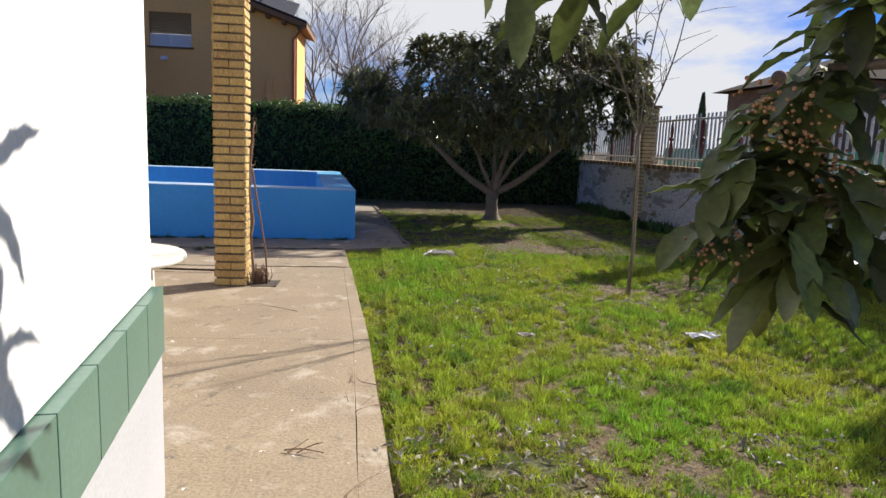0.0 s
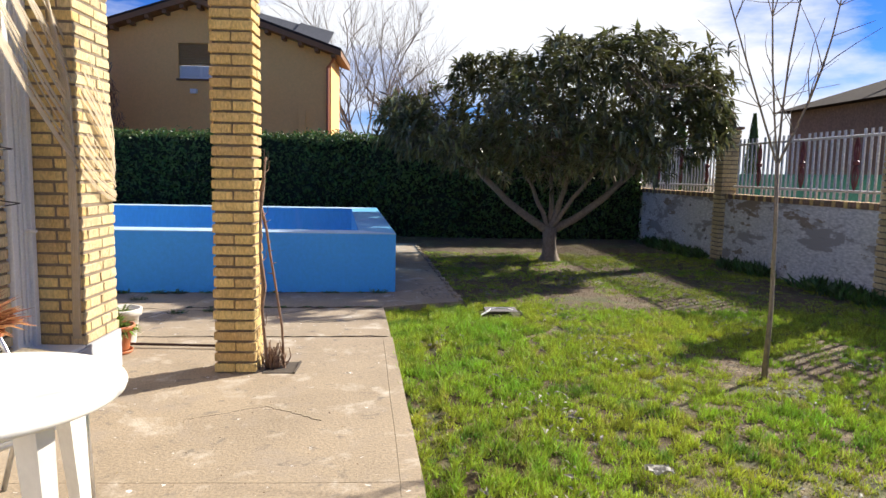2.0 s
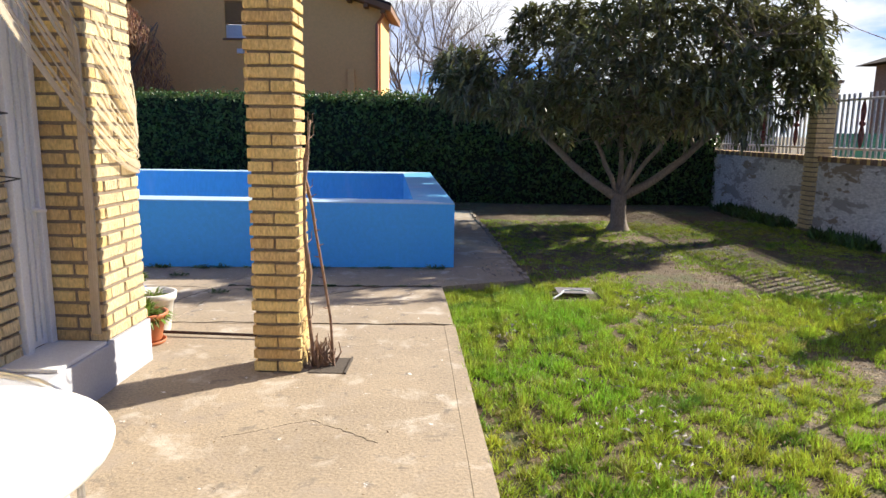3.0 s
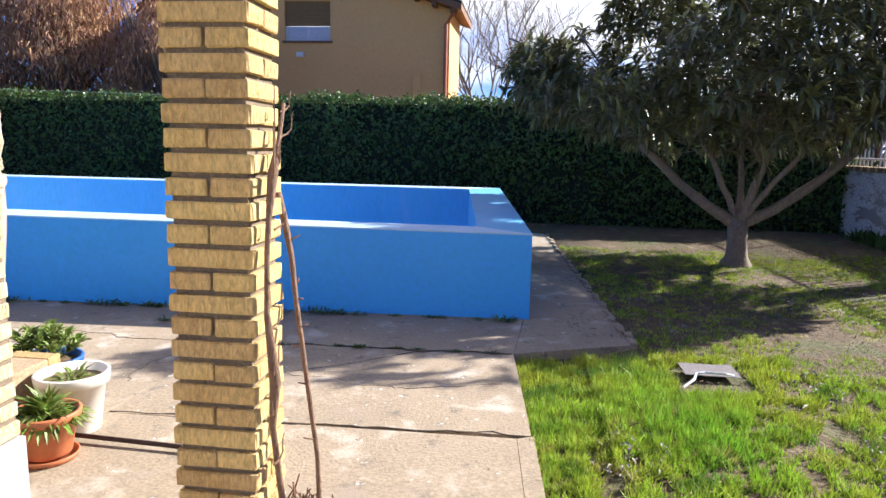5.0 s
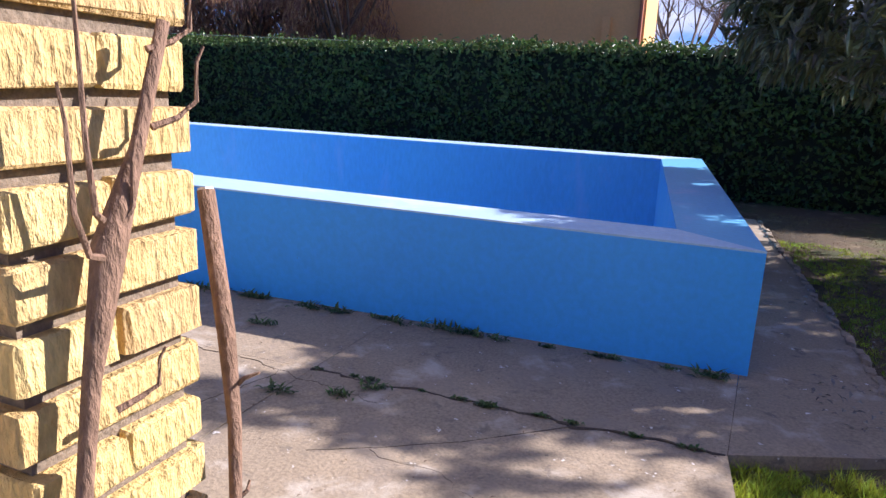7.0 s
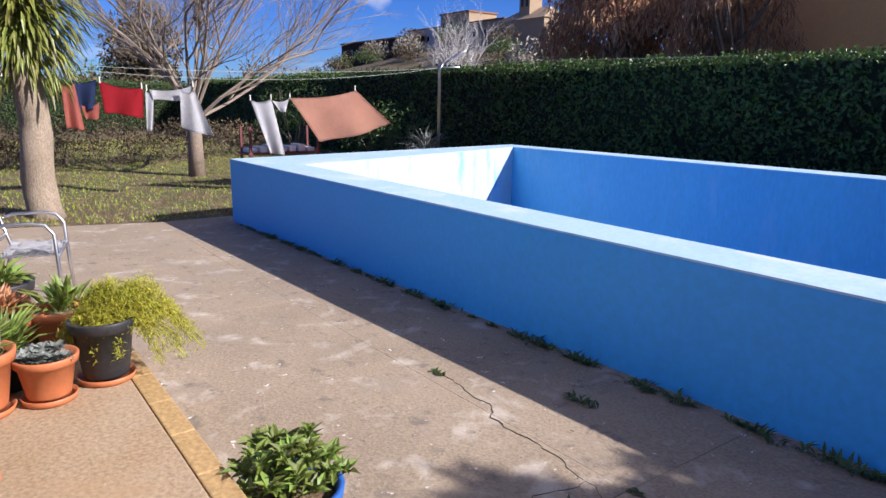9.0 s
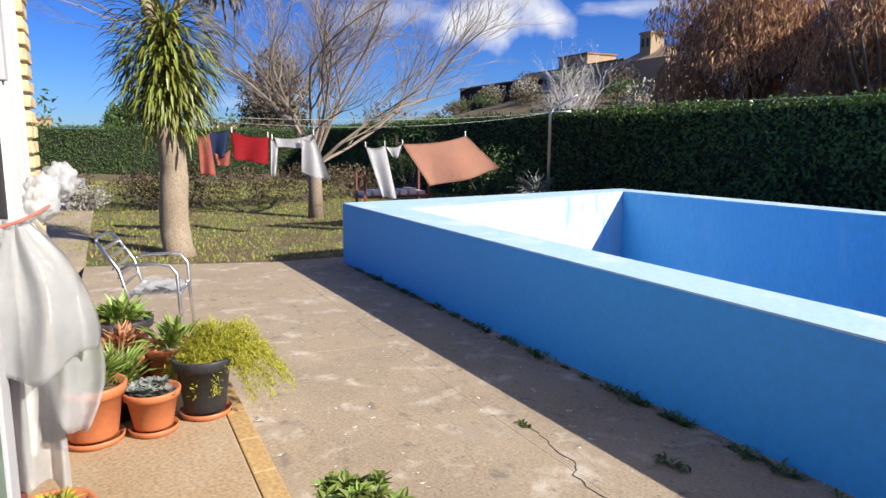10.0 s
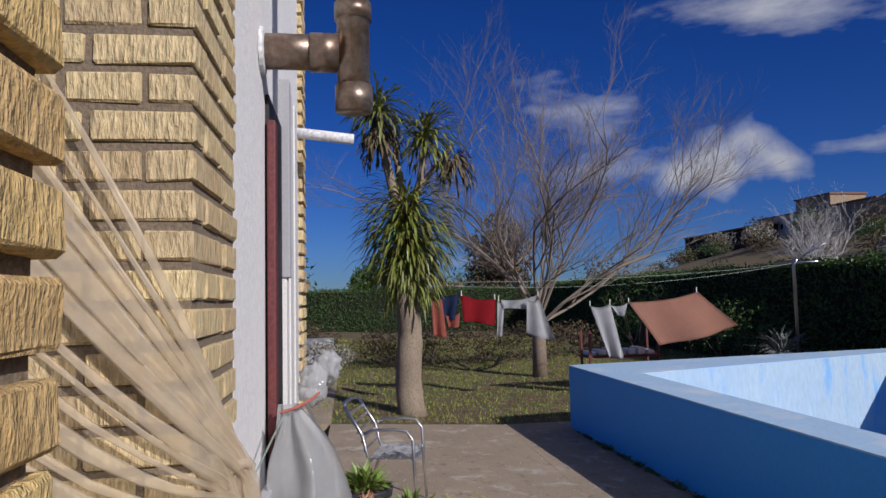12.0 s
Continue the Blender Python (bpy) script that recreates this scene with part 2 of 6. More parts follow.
GREEN_LEAF = material("garden_leaf", (0.19, 0.27, 0.045), 0.45, other=(0.20, 0.24, 0.06), scale=8, fine=30, bump=0, per_piece=0.45, island=True, translucent=0.25)
SUCCULENT = material("succulent_leaf", (0.20, 0.225, 0.20), 0.55, bump=0, per_piece=0.3, island=True)
RED_SUCCULENT = material("reddish_succulent", (0.42, 0.16, 0.075), 0.5, other=(0.36, 0.22, 0.09), scale=9, bump=0, per_piece=0.35, island=True, translucent=0.2)
TERRACOTTA = material("terracotta_plastic", (0.50, 0.165, 0.065), 0.5, other=(0.44, 0.14, 0.055), scale=6, fine=40, bump=0.05, fine_mix=0.12)
BLACK = material("black_plastic", (0.030, 0.031, 0.035), 0.5, scale=6, fine=40, bump=0.03)
BLUE_POT = material("blue_plastic", (0.03, 0.12, 0.42), 0.4, bump=0.02, fine_mix=0.1)
PLASTIC = material("white_plastic", (0.80, 0.77, 0.70), 0.4, other=(0.74, 0.70, 0.62), scale=5, fine=30, bump=0.02, fine_mix=0.06)
ALU = material("brushed_aluminium", (0.72, 0.72, 0.73), 0.28, 0.95, scale=8, fine=60, bump=0.03, fine_mix=0.1)
COPPER = material("weathered_flue", (0.23, 0.15, 0.105), 0.38, 0.75, other=(0.36, 0.30, 0.24), scale=6, fine=40, bump=0.08, amount=0.9)
RUST = material("rusty_iron", (0.075, 0.04, 0.03), 0.8, fine=60, bump=0.3)
IRON = material("black_iron", (0.022, 0.02, 0.02), 0.6, fine=60)
RED_IRON = material("dark_red_iron", (0.16, 0.035, 0.035), 0.6, fine=60)
FENCE_PAINT = material("chalky_white_paint", (0.70, 0.68, 0.66), 0.7, fine=40, bump=0.1)
GREEN_NET = material("green_screen", (0.04, 0.24, 0.16), 0.7, fine=20, bump=0)
WALL_OLD = material("flaking_white_wall", (0.78, 0.76, 0.72), 0.95, other=(0.62, 0.59, 0.55), scale=1.2, fine=22, bump=0.2, stretch=(0.6, 0.6, 1.7),
                    spots=(((0.36, 0.33, 0.30), 1.3, 0.54, 0.57), ((0.30, 0.235, 0.17), 2.1, 0.58, 0.60), ((0.16, 0.14, 0.11), 4.5, 0.62, 0.68)))
STONE = material("town_stone", (0.42, 0.31, 0.20), 0.95, scale=0.4, fine=4, bump=0.2)
PLASTER_FAR = material("house_render", (0.62, 0.58, 0.52), 0.9, scale=0.6, fine=8, bump=0.1)
BRICK_FAR = material("brown_brickwork", (0.30, 0.19, 0.12), 0.95, scale=2, fine=14, bump=0.3)
GLASS = material("dark_glass", (0.03, 0.035, 0.04), 0.08, bump=0)
AMBER = material("amber_glass", (0.42, 0.20, 0.03), 0.15, bump=0, translucent=0.5)
SHEET = material("milky_plastic_sheet", (0.66, 0.67, 0.67), 0.14, other=(0.55, 0.56, 0.57), scale=7, fine=16, bump=0.2, translucent=0.28, fine_mix=0.06, alpha=0.58, relief=0.03)
STRAND = material("beige_curtain_strand", (0.82, 0.70, 0.52), 0.25, other=(0.88, 0.82, 0.70), scale=14, fine=40, bump=0.05, translucent=0.2, alpha=0.30, fine_mix=0.08)
CORD = material("thin_cord", (0.30, 0.36, 0.30), 0.6, bump=0)
PAPER = material("white_paper", (0.78, 0.78, 0.78), 0.8, bump=0)
CLOTH_RED = material("red_cloth", (0.50, 0.018, 0.03), 0.95, fine=200, bump=0.2, translucent=0.15)
CLOTH_WHITE = material("white_cloth", (0.78, 0.78, 0.79), 0.95, fine=200, bump=0.2, translucent=0.2)
CLOTH_PEACH = material("peach_cloth", (0.88, 0.56, 0.42), 0.95, fine=200, bump=0.2, translucent=0.6)
CLOTH_NAVY = material("navy_cloth", (0.025, 0.045, 0.13), 0.95, fine=200, bump=0.2)
CLOTH_PINK = material("pink_cloth", (0.62, 0.20, 0.15), 0.95, fine=200, bump=0.2, translucent=0.2)
TILE_EDGE = material("ochre_edge_tile", (0.50, 0.33, 0.14), 0.7, other=(0.42, 0.27, 0.11), scale=5, fine=50, bump=0.2)
PORCH = material("rust_stained_screed", (0.43, 0.33, 0.215), 0.9, other=(0.36, 0.235, 0.12), scale=2.2, fine=60, bump=0.2, amount=0.9,
                 spots=(((0.36, 0.23, 0.12), 1.7, 0.55, 0.74), ((0.52, 0.47, 0.40), 22.0, 0.70, 0.72)))


# ---- mesh helpers ----
def mesh_of(name, bm, mat, smooth=False):
    me = bpy.data.meshes.new(name)
    bmesh.ops.recalc_face_normals(bm, faces=bm.faces[:])
    bm.to_mesh(me)
    bm.free()
    me.materials.append(mat)
    if smooth:
        me.shade_smooth()
    return me


def part(name, bm, mat, parent, label="", smooth=False):
    ob = new(name, mesh_of(name, bm, mat, smooth))
    ob.parent = parent
    if label:
        ob["label"] = label
    return ob


def thing(name, label, category, at=(0, 0, 0), rz=0.0, group="", kind=""):
    ob = new(name)
    ob.empty_display_size = 0.1
    ob.matrix_world = pose(*at, 0, 0, rz)
    return tagged(ob, label, category, group, kind)


def solid(name, bm, mat, label, category, group="", kind="", smooth=False):
    return tagged(new(name, mesh_of(name, bm, mat, smooth)), label, category, group, kind)


def box(bm, lo, hi, bevel=0.0, m=None):
    lo, hi = Vector(lo), Vector(hi)
    r = bmesh.ops.create_cube(bm, size=1)
    vs = r["verts"]
    for v in vs:
        v.co = Vector([(lo[i] + hi[i]) / 2 + v.co[i] * (hi[i] - lo[i]) for i in range(3)])
    if bevel:
        es = list({e for v in vs for e in v.link_edges})
        out = bmesh.ops.bevel(bm, geom=es, offset=bevel, segments=2, affect="EDGES", profile=0.6)
        vs = list({v for f in out["faces"] for v in f.verts} | {v for v in vs if v.is_valid})
    if m is not None:
        bmesh.ops.transform(bm, matrix=m, verts=[v for v in vs if v.is_valid])
    return bm


def boxed(lo, hi, bevel=0.0):
    return box(bmesh.new(), lo, hi, bevel)


def tube(bm, pts, radii, sides=6, cap=True):
    """A pipe along points, with a radius at each."""
    pts = [Vector(p) for p in pts]
    if not hasattr(radii, "__len__"):
        radii = [radii] * len(pts)
    rings, ref = [], Vector((0.31, 0.22, 0.92)).normalized()
    for i, p in enumerate(pts):
        d = (pts[min(i + 1, len(pts) - 1)] - pts[max(i - 1, 0)])
        d = d.normalized() if d.length > 1e-9 else Vector((0, 0, 1))
        a = d.cross(ref)
        if a.length < 0.05:
            a = d.cross(Vector((1, 0, 0)))
        a.normalize()
        b = d.cross(a)
        rings.append([bm.verts.new(p + (a * math.cos(k * math.tau / sides) + b * math.sin(k * math.tau / sides)) * radii[i]) for k in range(sides)])
    for r, s in zip(rings, rings[1:]):
        for k in range(sides):
            bm.faces.new((r[k], r[(k + 1) % sides], s[(k + 1) % sides], s[k]))
    if cap:
        bm.faces.new(rings[0])
        bm.faces.new(rings[-1])
    return bm


def lathe(bm, profile, sides=24, centre=(0, 0, 0)):
    """A turned body from (radius, height) pairs."""
    c = Vector(centre)
    rings = []
    for r, z in profile:
        rings.append([bm.verts.new(c + Vector((r * math.cos(k * math.tau / sides), r * math.sin(k * math.tau / sides), z))) for k in range(sides)])
    for a, b in zip(rings, rings[1:]):
        for k in range(sides):
            bm.faces.new((a[k], a[(k + 1) % sides], b[(k + 1) % sides], b[k]))
    bm.faces.new(rings[0])
    bm.faces.new(rings[-1])
    return bm


def prism(bm, outline, z0, z1):
    lo = [bm.verts.new((x, y, z0)) for x, y in outline]
    hi = [bm.verts.new((x, y, z1)) for x, y in outline]
    bm.faces.new(lo)
    bm.faces.new(hi)
    for i in range(len(lo)):
        j = (i + 1) % len(lo)
        bm.faces.new((lo[i], lo[j], hi[j], hi[i]))
    return bm


def leaves_mesh(name, mat, places, ways, ups, length, width, fold=0.25, segs=2):
    """Many leaves in one mesh, each a folded blade of a few triangles."""
    places, ways, ups = np.asarray(places, float), np.asarray(ways, float), np.asarray(ups, float)
    n = len(places)
    length = np.broadcast_to(np.asarray(length, float), (n,))[:, None]
    width = np.broadcast_to(np.asarray(width, float), (n,))[:, None]
    ways = ways / np.linalg.norm(ways, axis=1, keepdims=True)
    side = np.cross(ways, ups)
    side /= np.maximum(np.linalg.norm(side, axis=1, keepdims=True), 1e-6)
    nor = np.cross(side, ways)
    if segs == 2:
        mid = places + ways * length * 0.5 + nor * length * 0.06
        v = np.stack([places, mid + side * width / 2 + nor * width * fold, places + ways * length - nor * length * 0.10, mid - side * width / 2 + nor * width * fold, mid], 1)
        f = np.array([[0, 1, 4], [1, 2, 4], [2, 3, 4], [3, 0, 4]])
        k = 5
    else:
        v = np.stack([places - side * width / 2, places + side * width / 2, places + ways * length], 1)
        f = np.array([[0, 1, 2]])
        k = 3
    faces = (f[None] + (np.arange(n) * k)[:, None, None]).reshape(-1, 3)
    me = bpy.data.meshes.new(name)
    me.from_pydata(v.reshape(-1, 3).tolist(), [], faces.tolist())
    me.materials.append(mat)
    return me


def leaves(name, mat, parent, *args, label="", **kw):
    ob = new(name, leaves_mesh(name, mat, *args, **kw))
    ob.parent = parent
    if label:
        ob["label"] = label
    return ob


def ground_z(x, y):
    """The gentle fall of the yard towards the pool and along it."""
    a = min(max(y - 6.8, 0.0), 3.8)
    return -0.009 * a + 0.0125 * min(max(x - 1.0, -11.0), 0.0) * min(max((y - 6.8) / 2.8, 0.0), 1.0)


rng = np.random.default_rng(7)
# ---- ground: one sheet to the horizon ----
def sheet_axis(lo, hi, step):
    inner = list(np.arange(lo, hi + 0.01, step))
    return [-2500, -900, -500, -350, -260, -200, -160, -120, -90, -65] + inner + [55, 75, 100, 130, 160, 200, 260, 350, 500, 900, 2500]


def sheet_z(x, y):
    hill = 23 * math.exp(-(((x + 190) / 90) ** 2 + ((y - 165) / 55) ** 2))
    lump = 0.03 * noise.noise(Vector((x * 0.7, y * 0.7, 0))) if abs(x) < 60 and abs(y) < 60 else 0
    low = -0.07 if (x < 0.6 and -6 < y < 17.5 and x > -9.3) else -0.035 if (x < 1.3 and y < 17.5 and x > -9.3) else 0
    if -8.5 < x < 0.5 and 10.6 < y < 16.2:
        low = -1.6
    return ground_z(x, y) + hill + lump - 0.02 + low


bm = bmesh.new()
gx, gy = sheet_axis(-46, 40, 0.8), sheet_axis(-40, 45, 0.8)
grid = [[bm.verts.new((x, y, sheet_z(x, y))) for x in gx] for y in gy]
for a, b in zip(grid, grid[1:]):
    for i in range(len(gx) - 1):
        bm.faces.new((a[i], a[i + 1], b[i + 1], b[i]))
ground = solid("ground", bm, SOIL, "patchy winter lawn and bare brown soil", "ground", kind="structure", smooth=True)

# ---- concrete terrace: slabs with open joints ----
pavement = thing("pavement", "weathered pinkish concrete terrace with cracked joints beside the lawn", "pavement", kind="structure")


def slab(outline, parent, mat=CONCRETE, gap=0.002, thick=0.1, lift=0.0, name="slab"):
    """A cast slab that follows the fall of the yard; outline of four corners, counter-clockwise."""
    c = [Vector(p) for p in outline]
    mid = sum(c, Vector((0, 0))) / 4
    c = [p + (mid - p).normalized() * gap for p in c]
    n = max(2, int(max((c[1] - c[0]).length, (c[2] - c[1]).length) / 0.5))
    sb = bmesh.new()
    rows = []
    for j in range(n + 1):
        row = []
        for i in range(n + 1):
            u, v = i / n, j / n
            p = (c[0] * (1 - u) + c[1] * u) * (1 - v) + (c[3] * (1 - u) + c[2] * u) * v
            edge = i in (0, n) or j in (0, n)
            w = 0.006 * noise.noise(Vector((p.x * 2.3, p.y * 2.3, 3))) if edge else 0
            row.append(sb.verts.new((p.x + w, p.y + w, ground_z(p.x, p.y) + lift + 0.004 * noise.noise(Vector((p.x, p.y, 1))))))
        rows.append(row)
    for a, b in zip(rows, rows[1:]):
        for i in range(n):
            sb.faces.new((a[i], a[i + 1], b[i + 1], b[i]))
    rim = [e for e in sb.edges if e.is_boundary]
    out = bmesh.ops.extrude_edge_only(sb, edges=rim)
    for v in out["geom"]:
        if isinstance(v, bmesh.types.BMVert):
            v.co.z -= thick
    return part(name, sb, mat, parent)


slab(((-1.0, -6.0), (1.38, -6.0), (1.32, 2.3), (-1.0, 2.3)), pavement)
slab(((-1.3, 2.3), (1.18, 2.3), (1.05, 5.3), (-1.3, 5.3)), pavement)
slab(((1.181, 2.3), (1.33, 2.3), (1.16, 5.3), (1.051, 5.3)), pavement)
slab(((1.051, 5.3), (1.16, 5.3), (0.93, 8.17), (0.851, 8.13)), pavement)
slab(((-1.3, 5.3), (1.05, 5.3), (0.85, 8.13), (-1.3, 8.1)), pavement)
slab(((-1.3, 8.1), (0.92, 8.17), (0.80, 9.53), (-1.31, 9.50)), pavement)
slab(((-4.6, 7.2), (-1.31, 7.2), (-1.31, 9.50), (-4.6, 9.5)), pavement)
slab(((-9.1, 7.2), (-4.61, 7.2), (-4.61, 9.5), (-9.15, 9.62)), pavement)
slab(((-9.15, 9.62), (-4.6, 9.50), (-4.6, 10.6), (-9.2, 10.6)), pavement)
slab(((-4.6, 9.50), (-1.31, 9.50), (-1.31, 10.6), (-4.6, 10.6)), pavement)
slab(((-1.31, 9.50), (0.80, 9.53), (0.86, 10.6), (-1.31, 10.6)), pavement)
slab(((0.80, 9.53), (1.64, 9.90), (1.60, 10.6), (0.86, 10.6)), pavement)
slab(((0.80, 10.6), (1.60, 10.6), (1.12, 16.2), (0.30, 16.2)), pavement)
slab(((-18.0, 5.9), (-9.1, 5.9), (-9.1, 7.2), (-18.0, 7.2)), pavement)
bm = bmesh.new()
prism(bm, ((-9.2, 7.1), (-4.6, 7.15), (-1.3, 2.2), (1.2, 2.2), (0.9, 8.1), (0.78, 9.5), (1.5, 9.95), (1.5, 10.5), (-9.2, 10.5)), -0.32, -0.25)
prism(bm, ((0.92, 10.51), (1.5, 10.51), (1.0, 16.0), (0.46, 16.0)), -0.32, -0.25)
dirt = tagged(new("joint_bed", mesh_of("joint_bed", bm, JOINT)), "dark earth bed under the slabs", "ground", kind="structure")
# cracks: thin dark ridges of dirt that lie in the slab surface
bm = bmesh.new()


def crack(points, w=0.0017):
    for k, (a, b) in enumerate(zip(points, points[1:])):
        n = 16
        pts = []
        for i in range(n + 1):
            t = i / n
            x, y = a[0] + (b[0] - a[0]) * t, a[1] + (b[1] - a[1]) * t
            d = 0.05 * noise.noise(Vector((x * 5, y * 5, 5))) + 0.02 * noise.noise(Vector((x * 23, y * 23, 5)))
            pts.append((x + d, y + d, ground_z(x + d, y + d) + 0.001))
        tube(bm, pts, [w * (0.5 + random.random()) for _ in pts], 4)


crack(((-2.70, 9.62), (-2.1, 9.50), (-1.5, 9.42), (-0.8, 9.28)))
crack(((-1.45, 9.40), (-1.55, 8.9), (-1.50, 8.55)))
crack(((0.15, 9.5), (-0.3, 9.1), (-0.85, 8.75)))
crack(((-1.3, 9.50), (-0.5, 9.51), (0.15, 9.50), (0.8, 9.53)), 0.007)
crack(((-1.3, 8.10), (-0.2, 8.13), (0.9, 8.16)), 0.004)
crack(((0.6, 6.1), (0.2, 6.3), (-0.2, 6.1)), 0.0011)
crack(((-0.6, 8.9), (0.1, 8.7), (0.75, 8.9)), 0.0012)
solid("pavement_crack", bm, JOINT, "dark soil-filled cracks in the concrete terrace", "crack", kind="structure")

# ---- pool: a raised painted basin ----
pool = thing("swimming_pool", "raised empty swimming pool painted bright blue with faded rim", "swimming pool")
PO = [(-8.72, 10.46), (0.90, 10.52), (0.36, 16.38), (-9.5, 16.15)]
PI = [(-7.50, 10.98), (0.41, 10.90), (-0.12, 15.90), (-8.92, 15.70)]
TOP = 0.69


for i in range(4):
    j = (i + 1) % 4
    bm = bmesh.new()
    (ax, ay), (bx, by) = PO[i], PO[j]
    (cx, cy), (dx, dy) = PI[i], PI[j]
    # the outer shell, 6 cm thick
    m1, m2 = Vector((ax, ay)).lerp(Vector((cx, cy)), 0.14), Vector((bx, by)).lerp(Vector((dx, dy)), 0.14)
    prism(bm, ((ax, ay), (bx, by), (m2.x, m2.y), (m1.x, m1.y)), -1.3, TOP - 0.012)
    part("outer_wall", bm, BLUE, pool)
    bm = bmesh.new()
    prism(bm, ((m1.x, m1.y), (m2.x, m2.y), (dx, dy), (cx, cy)), -1.3, TOP - 0.012)
    # the west wall takes a paler blue than the other three
    part("inner_wall", bm, BLUE_PALE if i == 3 else BLUE_WORN, pool, "pale, streaked blue paint" if i == 3 else "")
    bm = bmesh.new()
    prism(bm, ((ax, ay), (bx, by), (dx, dy), (cx, cy)), TOP - 0.0115, TOP)
    # east rim: its deeper blue puts the loquat's dappled shade into the paint
    part("rim", bm, BLUE_WORN if i == 1 else BLUE_RIM, pool, "faded pale-blue coping")
bm = bmesh.new()
prism(bm, PI, -1.3, -1.2)
part("basin_floor", bm, BLUE, pool)


# ---- bricks ----
def brick_mesh(name, lx, ly, lz, mat, seed):
    r = random.Random(seed)
    b = bmesh.new()
    box(b, (-lx / 2, -ly / 2, -lz / 2), (lx / 2, ly / 2, lz / 2))
    bmesh.ops.bevel(b, geom=b.edges[:], offset=0.0045, segments=1, affect="EDGES")
    for v in b.verts:
        v.co += Vector([r.uniform(-0.0022, 0.0022) for _ in range(3)])
    return mesh_of(name, b, mat)


BL, BW, BH, PITCH = 0.292, 0.139, 0.058, 0.0764
kinds = {}


def brick(parent, x, y, z, lx, ly, mat=BRICK):
    key = (round(lx, 3), round(ly, 3), mat.name, random.randrange(3))
    if key not in kinds:
        kinds[key] = brick_mesh("brick", lx, ly, BH, mat, len(kinds))
    ob = new("brick", kinds[key])
    ob.parent = parent
    ob.location = (x + random.uniform(-0.003, 0.003), y + random.uniform(-0.003, 0.003), z)
    ob.rotation_euler = (0, 0, radians(random.uniform(-0.5, 0.5)))


def pillar(x0, y0, z0, courses, label, mat=BRICK, side=0.295, deep=1.0):
    """A brick post, two bricks a course, turned about from course to course."""
    p = thing("brick_pillar", label, "pillar", (x0, y0, z0))
    part("mortar", boxed((0.02, 0.02, -0.1), (side - 0.02, side * deep - 0.02, courses * PITCH)), MORTAR, p)
    s = side / 2
    for k in range(courses):
        z = k * PITCH + BH / 2 + 0.006
        for q in (0, 1):
            off = 0.0735 * (1 if q else -1) * side / 0.295
            if k % 2:
                brick(p, s, (s + off) * deep, z, BL * side / 0.295, BW * side / 0.295 * deep, mat)
            else:
                brick(p, s + off, s * deep, z, BW * side / 0.295, BL * side / 0.295 * deep, mat)
    return p


pillar(-0.295, 7.0, 0.0, 38, "tall porch pillar of rough yellow brick with deep joints", deep=0.875)

# ---- house: brick pier, walls, door ----
house = thing("house", "house wall of rough yellow brick and white render", "house")
PX0, PX1, PY0, PY1, PZ = -1.50, -1.03, 6.69, 7.20, 0.27
part("core", boxed((PX0, PY0 + 0.012, -0.1), (PX1 - 0.012, PY1 - 0.012, 4.6)), MORTAR, house)
part("plinth", boxed((-1.34, PY0 - 0.005, -0.1), (PX1 + 0.012, PY1 + 0.005, PZ), 0.006), GREY_BASE, house, "smooth grey rendered plinth")


def run(a, b, full, first):
    """Lengths of bricks that fill a to b, the first one given."""
    out, x, l = [], a, first
    while x < b - 0.02:
        e = min(x + l, b)
        if b - e < 0.05:
            e = b
        out.append((x, e))
        x, l = e, full
    return out


D = 0.10
for k in range(40):
    z = PZ + k * PITCH + BH / 2 + 0.008
    wrap = k % 2
    y_lo, y_hi = (PY0 + D, PY1 - D) if wrap else (PY0, PY1)
    for a, b in run(y_lo, y_hi, 0.305, 0.157 if wrap else 0.305):
        brick(house, PX1 - D / 2, (a + b) / 2, z, D - 0.008, b - a - 0.013, BRICK_PALE)
    x_hi = PX1 if wrap else PX1 - D
    for a, b in run(-x_hi, -(-1.50), 0.305, 0.305 if wrap else 0.157):
        brick(house, -(a + b) / 2, PY1 - D / 2, z, b - a - 0.013, D - 0.008, BRICK_PALE)
    for a, b in run(-x_hi, 1.33, 0.305, 0.157 if wrap else 0.305):
        brick(house, -(a + b) / 2, PY0 + D / 2, z, b - a - 0.013, D - 0.008, BRICK)

# side wall with the doorway, x = -1.33
part("side_wall", boxed((-1.55, 2.2, -0.1), (-1.345, 6.42, 4.6)), MORTAR, house)
for k in range(34):
    z = k * PITCH + BH / 2 + 0.27
    for a, b in run(4.9, 6.42, 0.305, 0.305 if k % 2 else 0.157):
        brick(house, -1.355, (a + b) / 2, z, 0.06, b - a - 0.013, BRICK_PALE)
part("side_wall_end", boxed((-1.56, 2.2, -0.1), (-1.335, 4.9, 4.6)), WHITE, house)
part("back_wall", boxed((-4.0, PY1 - 0.25, -0.1), (-1.50, PY1 - 0.01, 4.6)), WHITE, house, "white rendered wall with thick paint")
part("west_wall", boxed((-4.0, -4.0, -0.1), (-3.8, 6.95, 4.6)), WHITE, house)
part("roof", boxed((-4.1, -4.0, 4.6), (-0.9, 7.3, 4.78)), ROOF, house)
for k in range(56):
    z = k * PITCH + BH / 2 + 0.02
    for a, b in run(3.70, 4.0, 0.305, 0.305 if k % 2 else 0.157):
        brick(house, -(a + b) / 2, PY1 - 0.012, z, b - a - 0.013, 0.06, BRICK_PALE)
